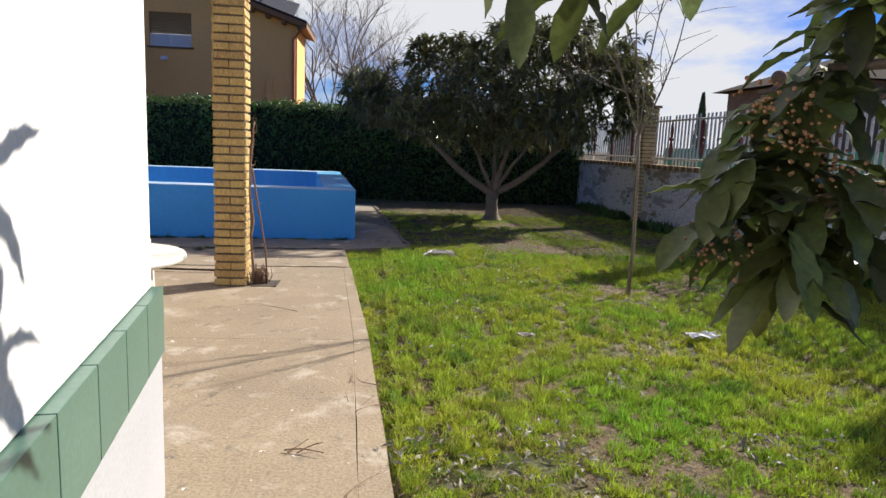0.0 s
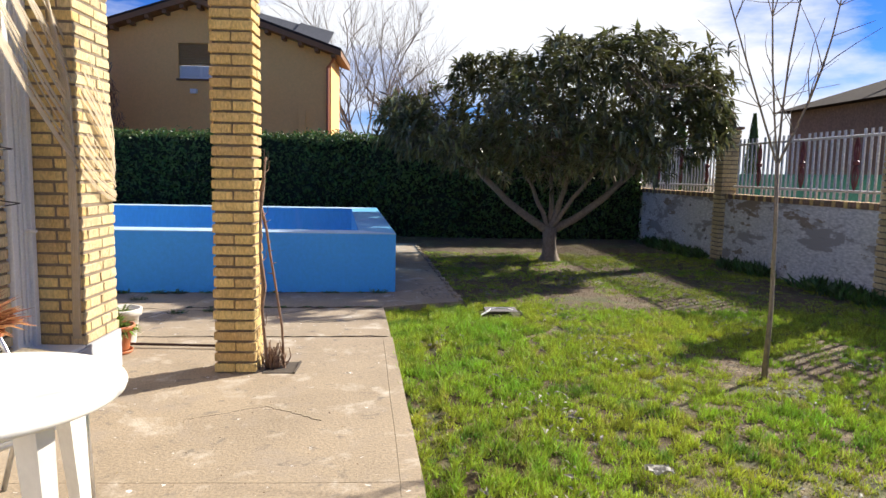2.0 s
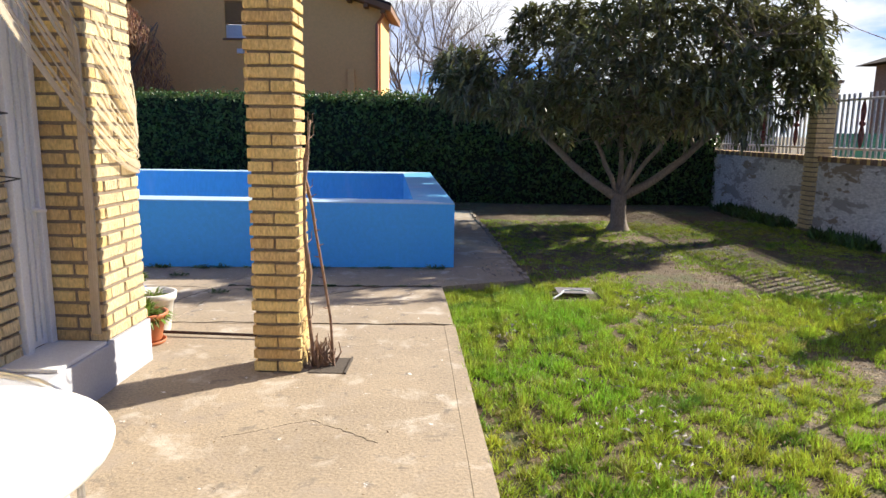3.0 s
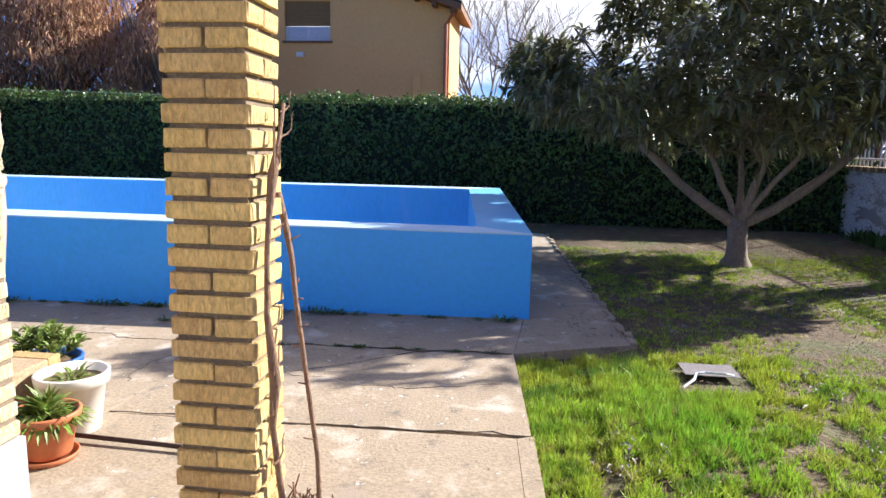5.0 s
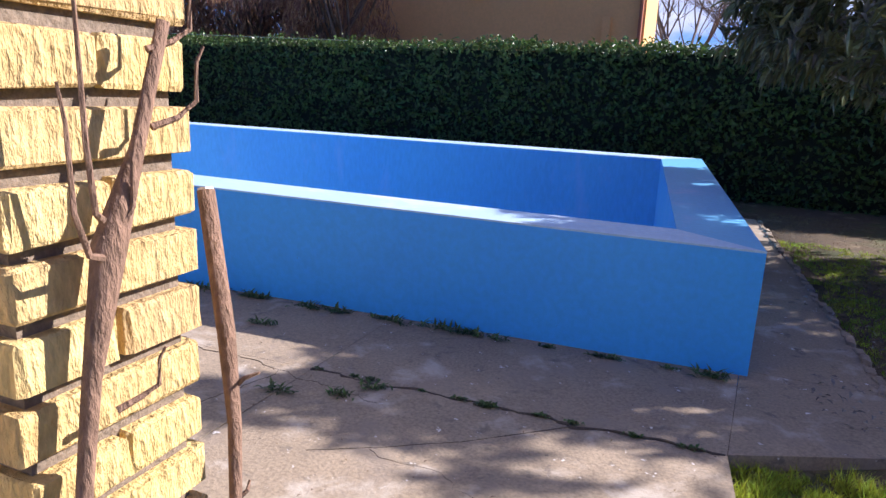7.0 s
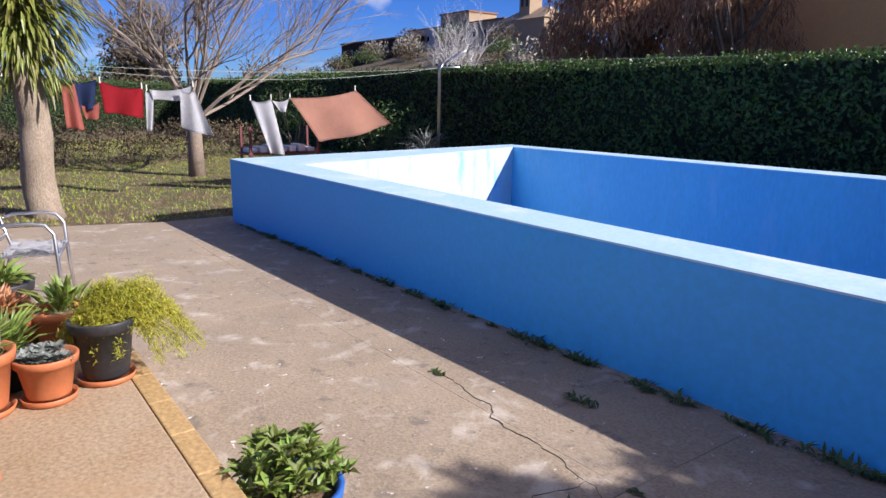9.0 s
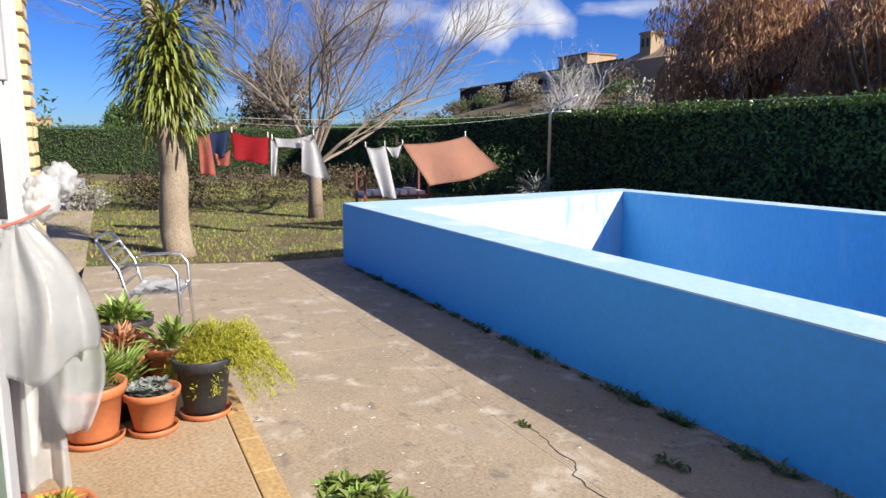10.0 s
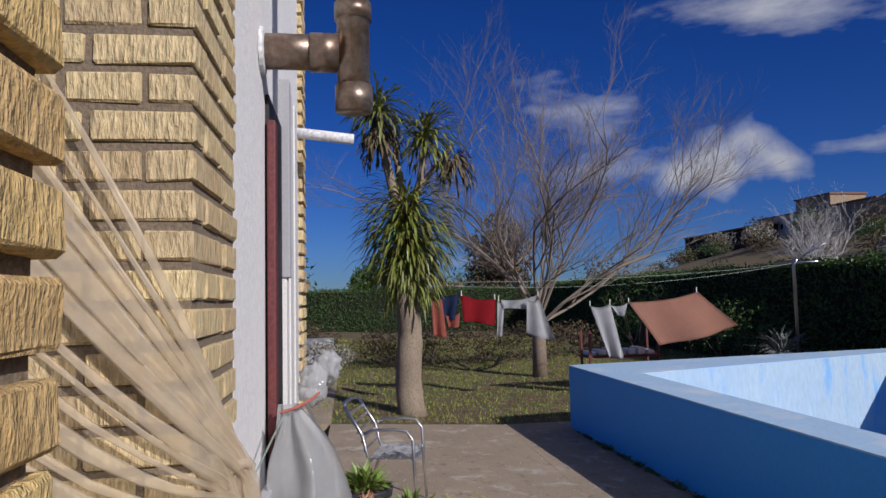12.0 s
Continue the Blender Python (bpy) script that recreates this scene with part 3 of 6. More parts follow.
# rear door opening with dark frame and white strips
# flat black panel on the wall paints the shade of the gap
part("door_reveal", boxed((-2.62, PY1 - 0.012, 0.30), (-2.16, PY1 + 0.004, 2.40)), IRON, house, "flat black panel standing in for the shaded door gap")
part("door_edge", boxed((-2.20, PY1, 0.30), (-2.13, PY1 + 0.03, 2.30), 0.006), RED_IRON, house, "dark red painted door edge")
for k in range(5):
    part("door_board", boxed((-3.28 + k * 0.13, PY1 - 0.008, 0.30), (-3.17 + k * 0.13, PY1 + 0.02 + 0.006 * (k % 2), 2.62), 0.004), WHITE_TRIM, house)
part("grey_post", boxed((-2.72, PY1 - 0.01, 1.75), (-2.64, PY1 + 0.035, 2.62), 0.006), GREY_BASE, house)

# front door: white leaf with grooves, seen on edge, and its sill
door = thing("door_1", "white grooved door leaf with a white lever handle standing ajar", "door", kind="structure")
part("door_frame", boxed((-1.40, 6.42, 0.27), (-1.30, 6.475, 2.45), 0.006), WHITE_TRIM, door)
part("door_frame", boxed((-1.40, 6.64, 0.27), (-1.31, 6.69, 2.45), 0.006), WHITE_TRIM, door)
leaf = part("door_leaf", boxed((-1.39, 6.475, 0.285), (-1.335, 6.64, 2.42), 0.006), WHITE_TRIM, door)
for k in range(3):
    part("groove_strip", boxed((-1.336, 6.482 + k * 0.052, 0.32), (-1.322, 6.512 + k * 0.052, 2.40), 0.004), WHITE_TRIM, leaf)
bm = bmesh.new()
tube(bm, ((-1.335, 6.60, 1.03), (-1.26, 6.60, 1.03), (-1.25, 6.56, 1.035), (-1.25, 6.50, 1.04)), (0.012, 0.011, 0.011, 0.008), 8)
part("door_handle", bm, PLASTIC, leaf, "white lever handle")
part("door_sill", boxed((-1.34, 6.22, 0.262), (-1.03, 6.69, 0.282), 0.004), WHITE_TRIM, door, "pale threshold")
step = solid("door_step", boxed((-1.34, 4.9, -0.1), (-1.012, 6.685, 0.262), 0.008), GREY_BASE, "grey rendered step before the door", "step", kind="structure")

# pot terrace beside the rear wall
terrace = thing("pot_terrace", "low rust-stained screed platform with an ochre tiled edge", "platform", kind="structure")
part("platform", boxed((-4.0, 7.195, -0.3), (-1.50, 7.955, 0.30), 0.01), PORCH, terrace)
for k in range(8):
    part("edge_tile", boxed((-1.50 - 0.3125 * (k + 1) + 0.002, 7.957, -0.2), (-1.50 - 0.3125 * k - 0.002, 8.045, 0.302), 0.006), TILE_EDGE, terrace)

# white garden wall with green tiles
gwall = thing("wall_west", "white rough-rendered wall with a band of green tiles above a grey base", "wall", kind="structure")
gwall.matrix_world = pose(0.402, 3.20, 0, 0, 0, 7.4)
GX, GY = 0.0, 0.0
part("render_coat", boxed((-0.30, -7.0, 0.826), (GX - 0.03, GY - 0.03, 3.0), 0.012), WHITE, gwall)
part("base", boxed((-0.295, -7.0, -0.1), (GX - 0.006, GY - 0.006, 0.574)), GREY_BASE, gwall, "pale grey rendered base")
for k in range(26):
    y1 = GY - k * 0.30
    part("tile", boxed((GX - 0.045, y1 - 0.297, 0.576), (GX + 0.004, y1 - 0.002, 0.824), 0.003), GREEN_TILE, gwall)
part("tile", boxed((-0.29, GY - 0.045, 0.576), (GX - 0.047, GY + 0.004, 0.824), 0.003), GREEN_TILE, gwall)

# ---- boundary wall with brick posts and white railings, slanting slightly ----
def wall_x(y):
    return 6.78 - 0.035 * (y - 9.9)


bwall = thing("wall_east", "old boundary wall with flaking white paint, grey patches and brick coping", "wall", kind="structure")
ends = [(-2.0, 1.9), (1.9, 5.8), (5.8, 9.95), (9.95, 14.1), (14.1, 19.6)]
for a, b in ends:
    bm = bmesh.new()
    prism(bm, ((wall_x(a), a), (wall_x(a) + 0.22, a), (wall_x(b) + 0.22, b), (wall_x(b), b)), -0.3, 1.08)
    part("wall_panel", bm, WALL_OLD, bwall)
n = 0
y = -2.0
while y < 18.8:
    bm = boxed((-0.13, -0.034, 0), (0.13, 0.034, 0.085), 0.006)
    ob = part("brick", bm, BRICK_FAR if n % 3 else BRICK, bwall)
    ob.location = (wall_x(y) + 0.11, y, 1.085)
    y += 0.079
    n += 1
for k, yy in enumerate((1.9, 5.8, 9.95, 14.1)):
    p = pillar(wall_x(yy) - 0.09, yy - 0.16, 0.0, 30, "square brick wall post with a round brown ball on top", BRICK_PALE, 0.31)
    tagged(p, group="posts of the boundary wall")
    part("cap", boxed((-0.03, -0.03, 30 * PITCH), (0.34, 0.34, 30 * PITCH + 0.05), 0.01), BRICK_FAR, p)
    bm = bmesh.new()
    lathe(bm, [(0.11, 0), (0.10, 0.04), (0.06, 0.06), (0.055, 0.08)] + [(0.105 * math.sin(a), 0.175 - 0.105 * math.cos(a)) for a in np.linspace(0.55, 3.0, 9)], 20, (0.155, 0.155, 30 * PITCH + 0.05))
    part("ball_finial", bm, BRICK_FAR, p, "weathered round stone ball", True)


def railing(y0, y1):
    r = thing("railing", "white painted iron railing with dark ornamental panels", "railing", (0, 0, 0), group="railings of the boundary wall")
    for z in (1.30, 2.02):
        bm = bmesh.new()
        a, b = (wall_x(y0) + 0.11, y0, z), (wall_x(y1) + 0.11, y1, z)
        tube(bm, (a, b), 0.022, 4)
        part("rail", bm, FENCE_PAINT, r)
    n = int((y1 - y0) / 0.125)
    for i in range(1, n):
        yy = y0 + (y1 - y0) * i / n
        x = wall_x(yy) + 0.11
        if i % 9 == 5:
            bm = bmesh.new()
            for s in (-1, 1):
                pts = [(x, yy + s * 0.06 * math.sin(a * 2) * (1 - 0.3 * a / 3.2), 1.32 + 0.68 * a / 3.14) for a in np.linspace(0, 3.14, 14)]
                tube(bm, pts, 0.014, 5)
            tube(bm, ((x, yy, 1.30), (x, yy, 2.0)), 0.012, 5)
            lathe(bm, [(0.01, 0), (0.045, 0.03), (0.045, 0.07), (0.01, 0.1)], 8, (x, yy, 1.62))
            part("ornament", bm, RED_IRON, r, "dark red scrolled panel")
        else:
            bm = bmesh.new()
            box(bm, (x - 0.010, yy - 0.019, 1.18), (x + 0.010, yy + 0.019, 2.11))
            part("baluster", bm, FENCE_PAINT, r)
    return r


railing(2.1, 5.65)
railing(6.0, 9.75)
railing(10.2, 13.9)
railing(14.3, 18.9)

# ---- hedges ----
def hedge(name, lo, hi, count, mat, label, faces, size=0.055, top=None):
    h = thing(name, label, "hedge")
    lo, hi = np.array(lo, float), np.array(hi, float)
    # filler box that stands in for the dark between the leaves
    part("inside", boxed(tuple(lo + 0.10), tuple(hi - 0.10)), HEDGE_SHADE, h)
    pts, nor = [], []
    for axis, sign, share in faces:
        m = int(count * share)
        p = lo + rng.random((m, 3)) * (hi - lo)
        p[:, axis] = (hi if sign > 0 else lo)[axis]
        d = np.zeros((m, 3))
        d[:, axis] = sign
        lump = np.array([0.10 * noise.noise(Vector((q[0] * 0.9, q[1] * 0.9, q[2] * 1.1))) for q in p])
        p += d * (lump + rng.normal(-0.03, 0.055, m))[:, None]
        pts.append(p)
        nor.append(d)
    p, d = np.concatenate(pts), np.concatenate(nor)
    w = rng.normal(0, 1, p.shape) + np.array([0, 0, -0.3])
    leaves("foliage", mat, h, p, w, d + rng.normal(0, 0.5, p.shape), size * (0.6 + 0.8 * rng.random(len(p))), size * 0.6)
    return h


hedge("hedge", (-12.0, 17.9, -0.2), (6.6, 19.0, 2.24), 30000, HEDGE, "tall clipped dark green laurel hedge behind the pool", ((1, -1, 0.72), (2, 1, 0.28)), 0.095)
hedge("hedge", (-36.0, 17.9, -0.2), (-12.0, 19.0, 2.30), 26000, HEDGE, "tall clipped dark green laurel hedge behind the pool", ((1, -1, 0.72), (2, 1, 0.28)), 0.10)
hedge("hedge", (-38.0, -6.0, -0.2), (-36.5, 18.0, 2.2), 26000, HEDGE_FAR, "long sunlit green hedge at the end of the garden", ((0, 1, 0.75), (2, 1, 0.25)), 0.09)


# ---- trees ----
def branch(bm, a, b, r0, r1, bend=0.1, n=5, sides=6):
    a, b = Vector(a), Vector(b)
    l = (b - a).length
    off = Vector((random.uniform(-1, 1), random.uniform(-1, 1), random.uniform(-0.4, 0.8))) * bend * l
    pts = [a.lerp(b, t) + off * math.sin(t * math.pi) for t in (i / n for i in range(n + 1))]
    tube(bm, pts, [r0 + (r1 - r0) * i / n for i in range(n + 1)], sides)
    return pts


def loquat(base):
    """A spreading loquat: short forked trunk, bowed limbs and whorls of long drooping leaves at the twig ends."""
    random.seed(31)
    t = thing("loquat_tree", "spreading evergreen loquat tree with grey forked trunk and drooping leaves", "tree", base)
    bm = bmesh.new()
    tube(bm, ((0.02, 0, -0.15), (0, 0, 0.0), (0.01, 0, 0.10), (0.0, 0, 0.28), (0, 0.02, 0.55)), (0.26, 0.19, 0.135, 0.118, 0.13), 10)
    limbs = []
    for tip, r, bend in (((-1.45, 0.25, 1.72), 0.078, -0.10), ((-0.55, 0.35, 1.75), 0.046, 0.05), ((0.32, -0.15, 1.60), 0.062, 0.04), ((1.55, 0.1, 1.66), 0.075, -0.12), ((0.15, 0.7, 1.9), 0.05, 0.0), ((0.9, -0.5, 1.9), 0.042, 0.06)):
        a, b = Vector((0, 0.01, 0.48)), Vector(tip)
        pts = [a.lerp(b, i / 8) + Vector((random.uniform(-0.02, 0.02), random.uniform(-0.02, 0.02), bend * math.sin(i / 8 * math.pi))) for i in range(9)]
        tube(bm, pts, [r * (1 - 0.055 * i) for i in range(9)], 8)
        limbs += pts[4:]
        for _ in range(5):
            s = random.choice(pts[5:])
            e = s + Vector((tip[0] * 0.55 + random.uniform(-0.8, 0.8), tip[1] * 0.5 + random.uniform(-0.7, 0.9), random.uniform(0.4, 1.3)))
            limbs += branch(bm, s, e, r * 0.42, 0.014, 0.12, 6, 5)[2:]
    part("trunk", bm, BARK_PALE, t, "grey-brown forked trunk", True)
    c, axis = [], []
    while len(c) < 1450:
        x, y = rng.uniform(-3.05, 3.05), rng.uniform(-2.1, 2.5)
        if (x / 3.05) ** 2 + ((y - 0.2) / 2.3) ** 2 > 1:
            continue
        out = ((x / 3.05) ** 2 + ((y - 0.2) / 2.3) ** 2) ** 0.5
        top = 3.72 - 0.150 * max(0.0, abs(x - 0.4) - 0.6) ** 2 - 0.10 * y * y + 0.34 * noise.noise(Vector((x * 1.5, y * 1.5, 4)))
        low = 1.42 + 0.075 * x * x + 0.25 * noise.noise(Vector((x * 1.3, y * 1.3, 2)))
        z = top - (top - low) * rng.random() ** (1.0 if out > 0.75 else 1.6)
        if noise.noise(Vector((x * 1.05, y * 1.05, z * 1.25 + 12))) + 0.7 * noise.noise(Vector((x * 2.6, y * 2.6, z * 2.6))) < -0.08:
            continue
        # crown carved along the sun's rays so the pool rims stay lit
        sx, sy = base[0] + x - 1.365 * (z - 0.69), base[1] + y - 0.977 * (z - 0.69)
        if (sx < -0.45 + 0.35 * noise.noise(Vector((sy, z, 1))) and sy < 11.6) or (sx < 0.7 and sy > 15.2):
            continue
        c.append((x, y, z))
        axis.append((x * 0.5, (y - 0.2) * 0.5, z - 1.7))
    c, axis = np.array(c), np.array(axis)
    axis = axis / np.linalg.norm(axis, axis=1, keepdims=True) + rng.normal(0, 0.35, axis.shape) + np.array([0, 0, 0.35])
    axis /= np.linalg.norm(axis, axis=1, keepdims=True)
    k = 13
    n = len(c) * k
    ax = np.repeat(axis, k, 0)
    ring = np.cross(ax, rng.normal(0, 1, (n, 3)))
    ring /= np.linalg.norm(ring, axis=1, keepdims=True)
    w = ring + ax * rng.uniform(-0.35, 0.9, n)[:, None] + np.array([0, 0, -0.28])
    p = np.repeat(c, k, 0) + ax * rng.uniform(-0.05, 0.04, n)[:, None]
    leaves("crown", LOQUAT, t, p, w, np.tile((0.05, 0.03, 1.0), (n, 1)), rng.uniform(0.16, 0.30, n), rng.uniform(0.045, 0.07, n))
    bm = bmesh.new()
    for q in c[rng.random(len(c)) < 0.16]:
        q = Vector(q)
        s = min(limbs, key=lambda v: (v - q).length + 0.8 * max(0.0, v.z - q.z))
        branch(bm, s, q, 0.013, 0.006, 0.12, 3, 4)
    tagged(part("twig_mass", bm, BARK_PALE, t), kind="stuff")
    return t


loquat((3.50, 13.85, ground_z(3.50, 13.85) + 0.01))


def bare_tree(name, base, label, height, spread, trunk_h, r, levels, seed, mat=TWIG, mains=6):
    random.seed(seed)
    t = thing(name, label, "tree", base)
    bm = bmesh.new()
    tube(bm, ((0, 0, -0.1), (0.02, 0, trunk_h * 0.5), (0, 0.02, trunk_h)), (r * 1.25, r, r * 0.95), 8)
    part("trunk", bm, BARK_PALE, t, "", True)
    bm = bmesh.new()

    def grow(a, d, l, rad, lev):
        b = a + d * l
        pts = branch(bm, a, b, rad, rad * 0.55, 0.11, 4, 5 if lev > 1 else 3)
        if lev == 0:
            return
        for i in range(4):
            s = pts[min(4, 1 + i)]
            e = (d + Vector((random.uniform(-0.75, 0.75), random.uniform(-0.75, 0.75), random.uniform(-0.25, 0.5)))).normalized()
            grow(s, e, l * random.uniform(0.48, 0.78), rad * 0.51, lev - 1)

    for i in range(mains):
        a = i * math.tau / mains + random.uniform(-0.3, 0.3)
        d = Vector((math.cos(a) * spread, math.sin(a) * spread, random.uniform(0.4, 2.0))).normalized()
        grow(Vector((0, 0, trunk_h * random.uniform(0.75, 1.0))), d, height * random.uniform(0.32, 0.42), r * 0.29, levels)
    part("crown", bm, mat, t)
    return t


# sapling in the lawn
random.seed(4)
sap = thing("sapling", "thin bare young tree standing in the lawn", "tree", (3.72, 7.03, 0.0))
bm = bmesh.new()
tube(bm, ((0, 0, -0.1), (0.015, 0, 0.5), (0.0, 0.0, 1.1), (-0.02, 0, 1.56)), (0.024, 0.017, 0.014, 0.016), 7)
part("trunk", bm, BARK_PALE, sap, "", True)
bm = bmesh.new()
for tip, r in (((-0.42, 0.1, 2.75), 0.009), ((0.34, -0.05, 2.85), 0.011), ((-0.25, -0.2, 3.6), 0.008), ((0.5, 0.25, 3.9), 0.009)):
    pts = branch(bm, (-0.02, 0, 1.54), tip, r, 0.004, 0.05, 6, 5)
    for _ in range(11):
        s = random.choice(pts[1:])
        branch(bm, s, s + Vector((random.uniform(-0.45, 0.45), random.uniform(-0.4, 0.4), random.uniform(0.1, 0.55))), 0.004, 0.0018, 0.08, 3, 4)
part("crown", bm, BARK_PALE, sap)

bare_tree("bare_tree", (-14.8, 11.78, -0.2), "leafless spreading tree with pale grey branches by the clothes line", 7.4, 1.0, 1.45, 0.15, 5, 11, TWIG, 11)
bare_tree("bare_tree", (-1.2, 33.0, 0.0), "tall leafless tree beyond the hedge", 9.5, 0.55, 2.0, 0.2, 4, 5, TWIG, 6)
bare_tree("bare_tree", (1.2, 30.0, 0.0), "tall leafless tree beyond the hedge", 7.0, 0.55, 2.0, 0.18, 4, 6, TWIG, 6)
bare_tree("bare_tree", (-32.2, 32.0, 0.0), "pale leafless tree beyond the hedge", 7.0, 0.5, 1.2, 0.18, 4, 8, FENCE_PAINT, 7)


def weeping(base, h, w, n, label, seed, lift=0.0):
    r = np.random.default_rng(seed)
    random.seed(seed)
    t = thing("willow_tree", label, "tree", base)
    bm = bmesh.new()
    tube(bm, ((0, 0, -0.1), (0.1, 0, h * 0.3), (0, 0, h * 0.55)), (0.3, 0.24, 0.16), 8)
    for _ in range(16):
        a = random.random() * math.tau
        branch(bm, (0, 0, h * random.uniform(0.3, 0.55)), (math.cos(a) * w * 0.7, math.sin(a) * w * 0.7, h * random.uniform(0.6, 0.95)), 0.06, 0.012, 0.12, 5, 5)
    part("trunk", bm, BARK, t)
    a, q = r.random(n) * math.tau, r.random(n) ** 0.5
    top = np.stack([np.cos(a) * q * w, np.sin(a) * q * w, h * (1 - 0.45 * q ** 2) - r.random(n) ** 1.3 * h * 0.75], 1)
    keep = np.array([noise.noise(Vector((x * 0.6, y * 0.6, z * 0.25))) > -0.30 for x, y, z in top]) & (top[:, 2] > 0.6 + lift * q)
    top = top[keep]
    d = r.normal(0, 0.35, top.shape) + np.array([0, 0, -1.0])
    leaves("crown", RUSSET, t, top, d, r.normal(0, 1, top.shape), r.uniform(0.12, 0.34, len(top)), r.uniform(0.018, 0.045, len(top)))
    return t


weeping((-8.2, 21.3, 0.0), 4.9, 1.5, 17000, "weeping tree with orange-brown winter foliage before the ochre house", 6)
weeping((-11.3, 21.9, 0.0), 5.6, 2.5, 42000, "weeping tree with russet winter foliage behind the hedge", 3)
weeping((-11.9, 22.6, 0.0), 7.6, 3.2, 30000, "tall weeping tree with thin russet winter foliage", 4, 4.6)


# ---- palm-like dracaena with a thick trunk and three heads ----
def spiky_head(t, at, n, l0, l1, r, droop, mat=PALM_LEAF, name="leaf_head"):
    a = rng.random(n) * math.tau
    e = rng.uniform(-0.95, 1.0, n) ** 1
    w = np.stack([np.cos(a) * np.cos(e), np.sin(a) * np.cos(e), np.sin(e) * 0.9 - droop], 1)
    p = np.array(at) + w * 0.05 + np.stack([np.zeros(n), np.zeros(n), rng.uniform(-0.35, 0.25, n) * r], 1)
    mid = p + w * (rng.uniform(l0, l1, n) * 0.55)[:, None]
    w2 = w * 0.85 + np.array([0, 0, -0.42])
    allp, allw = np.concatenate([p, mid - w * 0.02]), np.concatenate([w, w2])
    leng = np.concatenate([np.linalg.norm(mid - p, axis=1) * 1.05, rng.uniform(l0, l1, n) * 0.55])
    me = leaves_mesh(name, mat, allp, allw, np.tile((0.01, 0.02, 1.0), (2 * n, 1)), leng, 0.044, 0.15)
    ob = new(name, me)
    ob.parent = t


palm = thing("dracaena_palm", "thick-trunked dracaena palm with drooping sword leaves and upper heads", "palm tree", (-10.1, 8.38, ground_z(-10, 8.4) - 0.03))
bm = bmesh.new()
pts, rad = [], []
for i in range(15):
    z = 2.75 * i / 14
    pts.append((0.03 * math.sin(i * 1.7), 0.02 * math.cos(i), z - 0.05))
    rad.append(0.215 - 0.055 * i / 14 + (0.05 if i == 0 else 0) + random.uniform(-0.006, 0.006))
tube(bm, pts, rad, 14)
part("trunk", bm, PALM_BARK, palm, "stout grey ringed trunk", True)
bm = bmesh.new()
for a, b, r in (((0, 0, 2.6), (0.1, -0.42, 4.7), 0.09), ((0, 0, 2.6), (-0.2, -0.15, 4.2), 0.07), ((0, 0.02, 3.0), (0.05, 0.28, 4.25), 0.075), ((0.02, 0.1, 3.4), (0.1, 0.75, 4.2), 0.05)):
    branch(bm, a, b, r, r * 0.6, 0.06, 6, 8)
part("stem", bm, PALM_BARK, palm, "", True)
spiky_head(palm, (0, 0, 2.95), 560, 0.7, 1.05, 1.6, 0.05)
spiky_head(palm, (0, 0, 2.55), 360, 0.5, 0.8, 1.2, 0.35)
spiky_head(palm, (0.1, -0.42, 4.75), 170, 0.4, 0.7, 0.5, 0.0)
spiky_head(palm, (0.05, 0.30, 4.35), 190, 0.4, 0.75, 0.5, 0.0)
spiky_head(palm, (0.1, -0.42, 4.45), 130, 0.3, 0.5, 0.5, 0.8, DEAD_LEAF, "dry_leaf_skirt")
spiky_head(palm, (0.1, 0.75, 4.0), 110, 0.3, 0.45, 0.4, 0.7, DEAD_LEAF, "dry_leaf_skirt")

# ---- neighbour's ochre house ----
nh = thing("neighbour_house", "ochre rendered neighbour house with a brown eave and half-shuttered window", "house", (0, 0, 0))
NY, NX0, NX1, EZ, AX, AZ = 23.75, -9.9, -1.46, 5.0, -5.6, 6.38
WX0, WX1, WZ0, WZ1 = -6.12, -4.80, 4.17, 5.24
# gable front in pieces round the window opening
for poly in ([(NX0, -0.1), (WX0, -0.1), (WX0, 6.2), (NX0, EZ)], [(WX1, -0.1), (NX1, -0.1), (NX1, EZ), (WX1, 6.13)], [(WX0, -0.1), (WX1, -0.1), (WX1, WZ0), (WX0, WZ0)], [(WX0, WZ1), (WX1, WZ1), (WX1, 6.13), (AX, AZ), (WX0, 6.2)]):
    bm = bmesh.new()
    f = [bm.verts.new((x, NY, z)) for x, z in poly]
    g = [bm.verts.new((x, NY + 0.3, z)) for x, z in poly]
    bm.faces.new(f)
    bm.faces.new(g)
    for i in range(len(f)):
        j = (i + 1) % len(f)
        bm.faces.new((f[i], f[j], g[j], g[i]))
    part("front_wall", bm, ORANGE, nh)
part("side_wall", boxed((NX1 - 0.3, NY + 0.31, -0.1), (NX1, NY + 2.4, EZ)), ORANGE, nh)
part("side_wall", boxed((NX0, NY + 0.31, -0.1), (NX0 + 0.3, NY + 2.4, EZ)), ORANGE, nh)
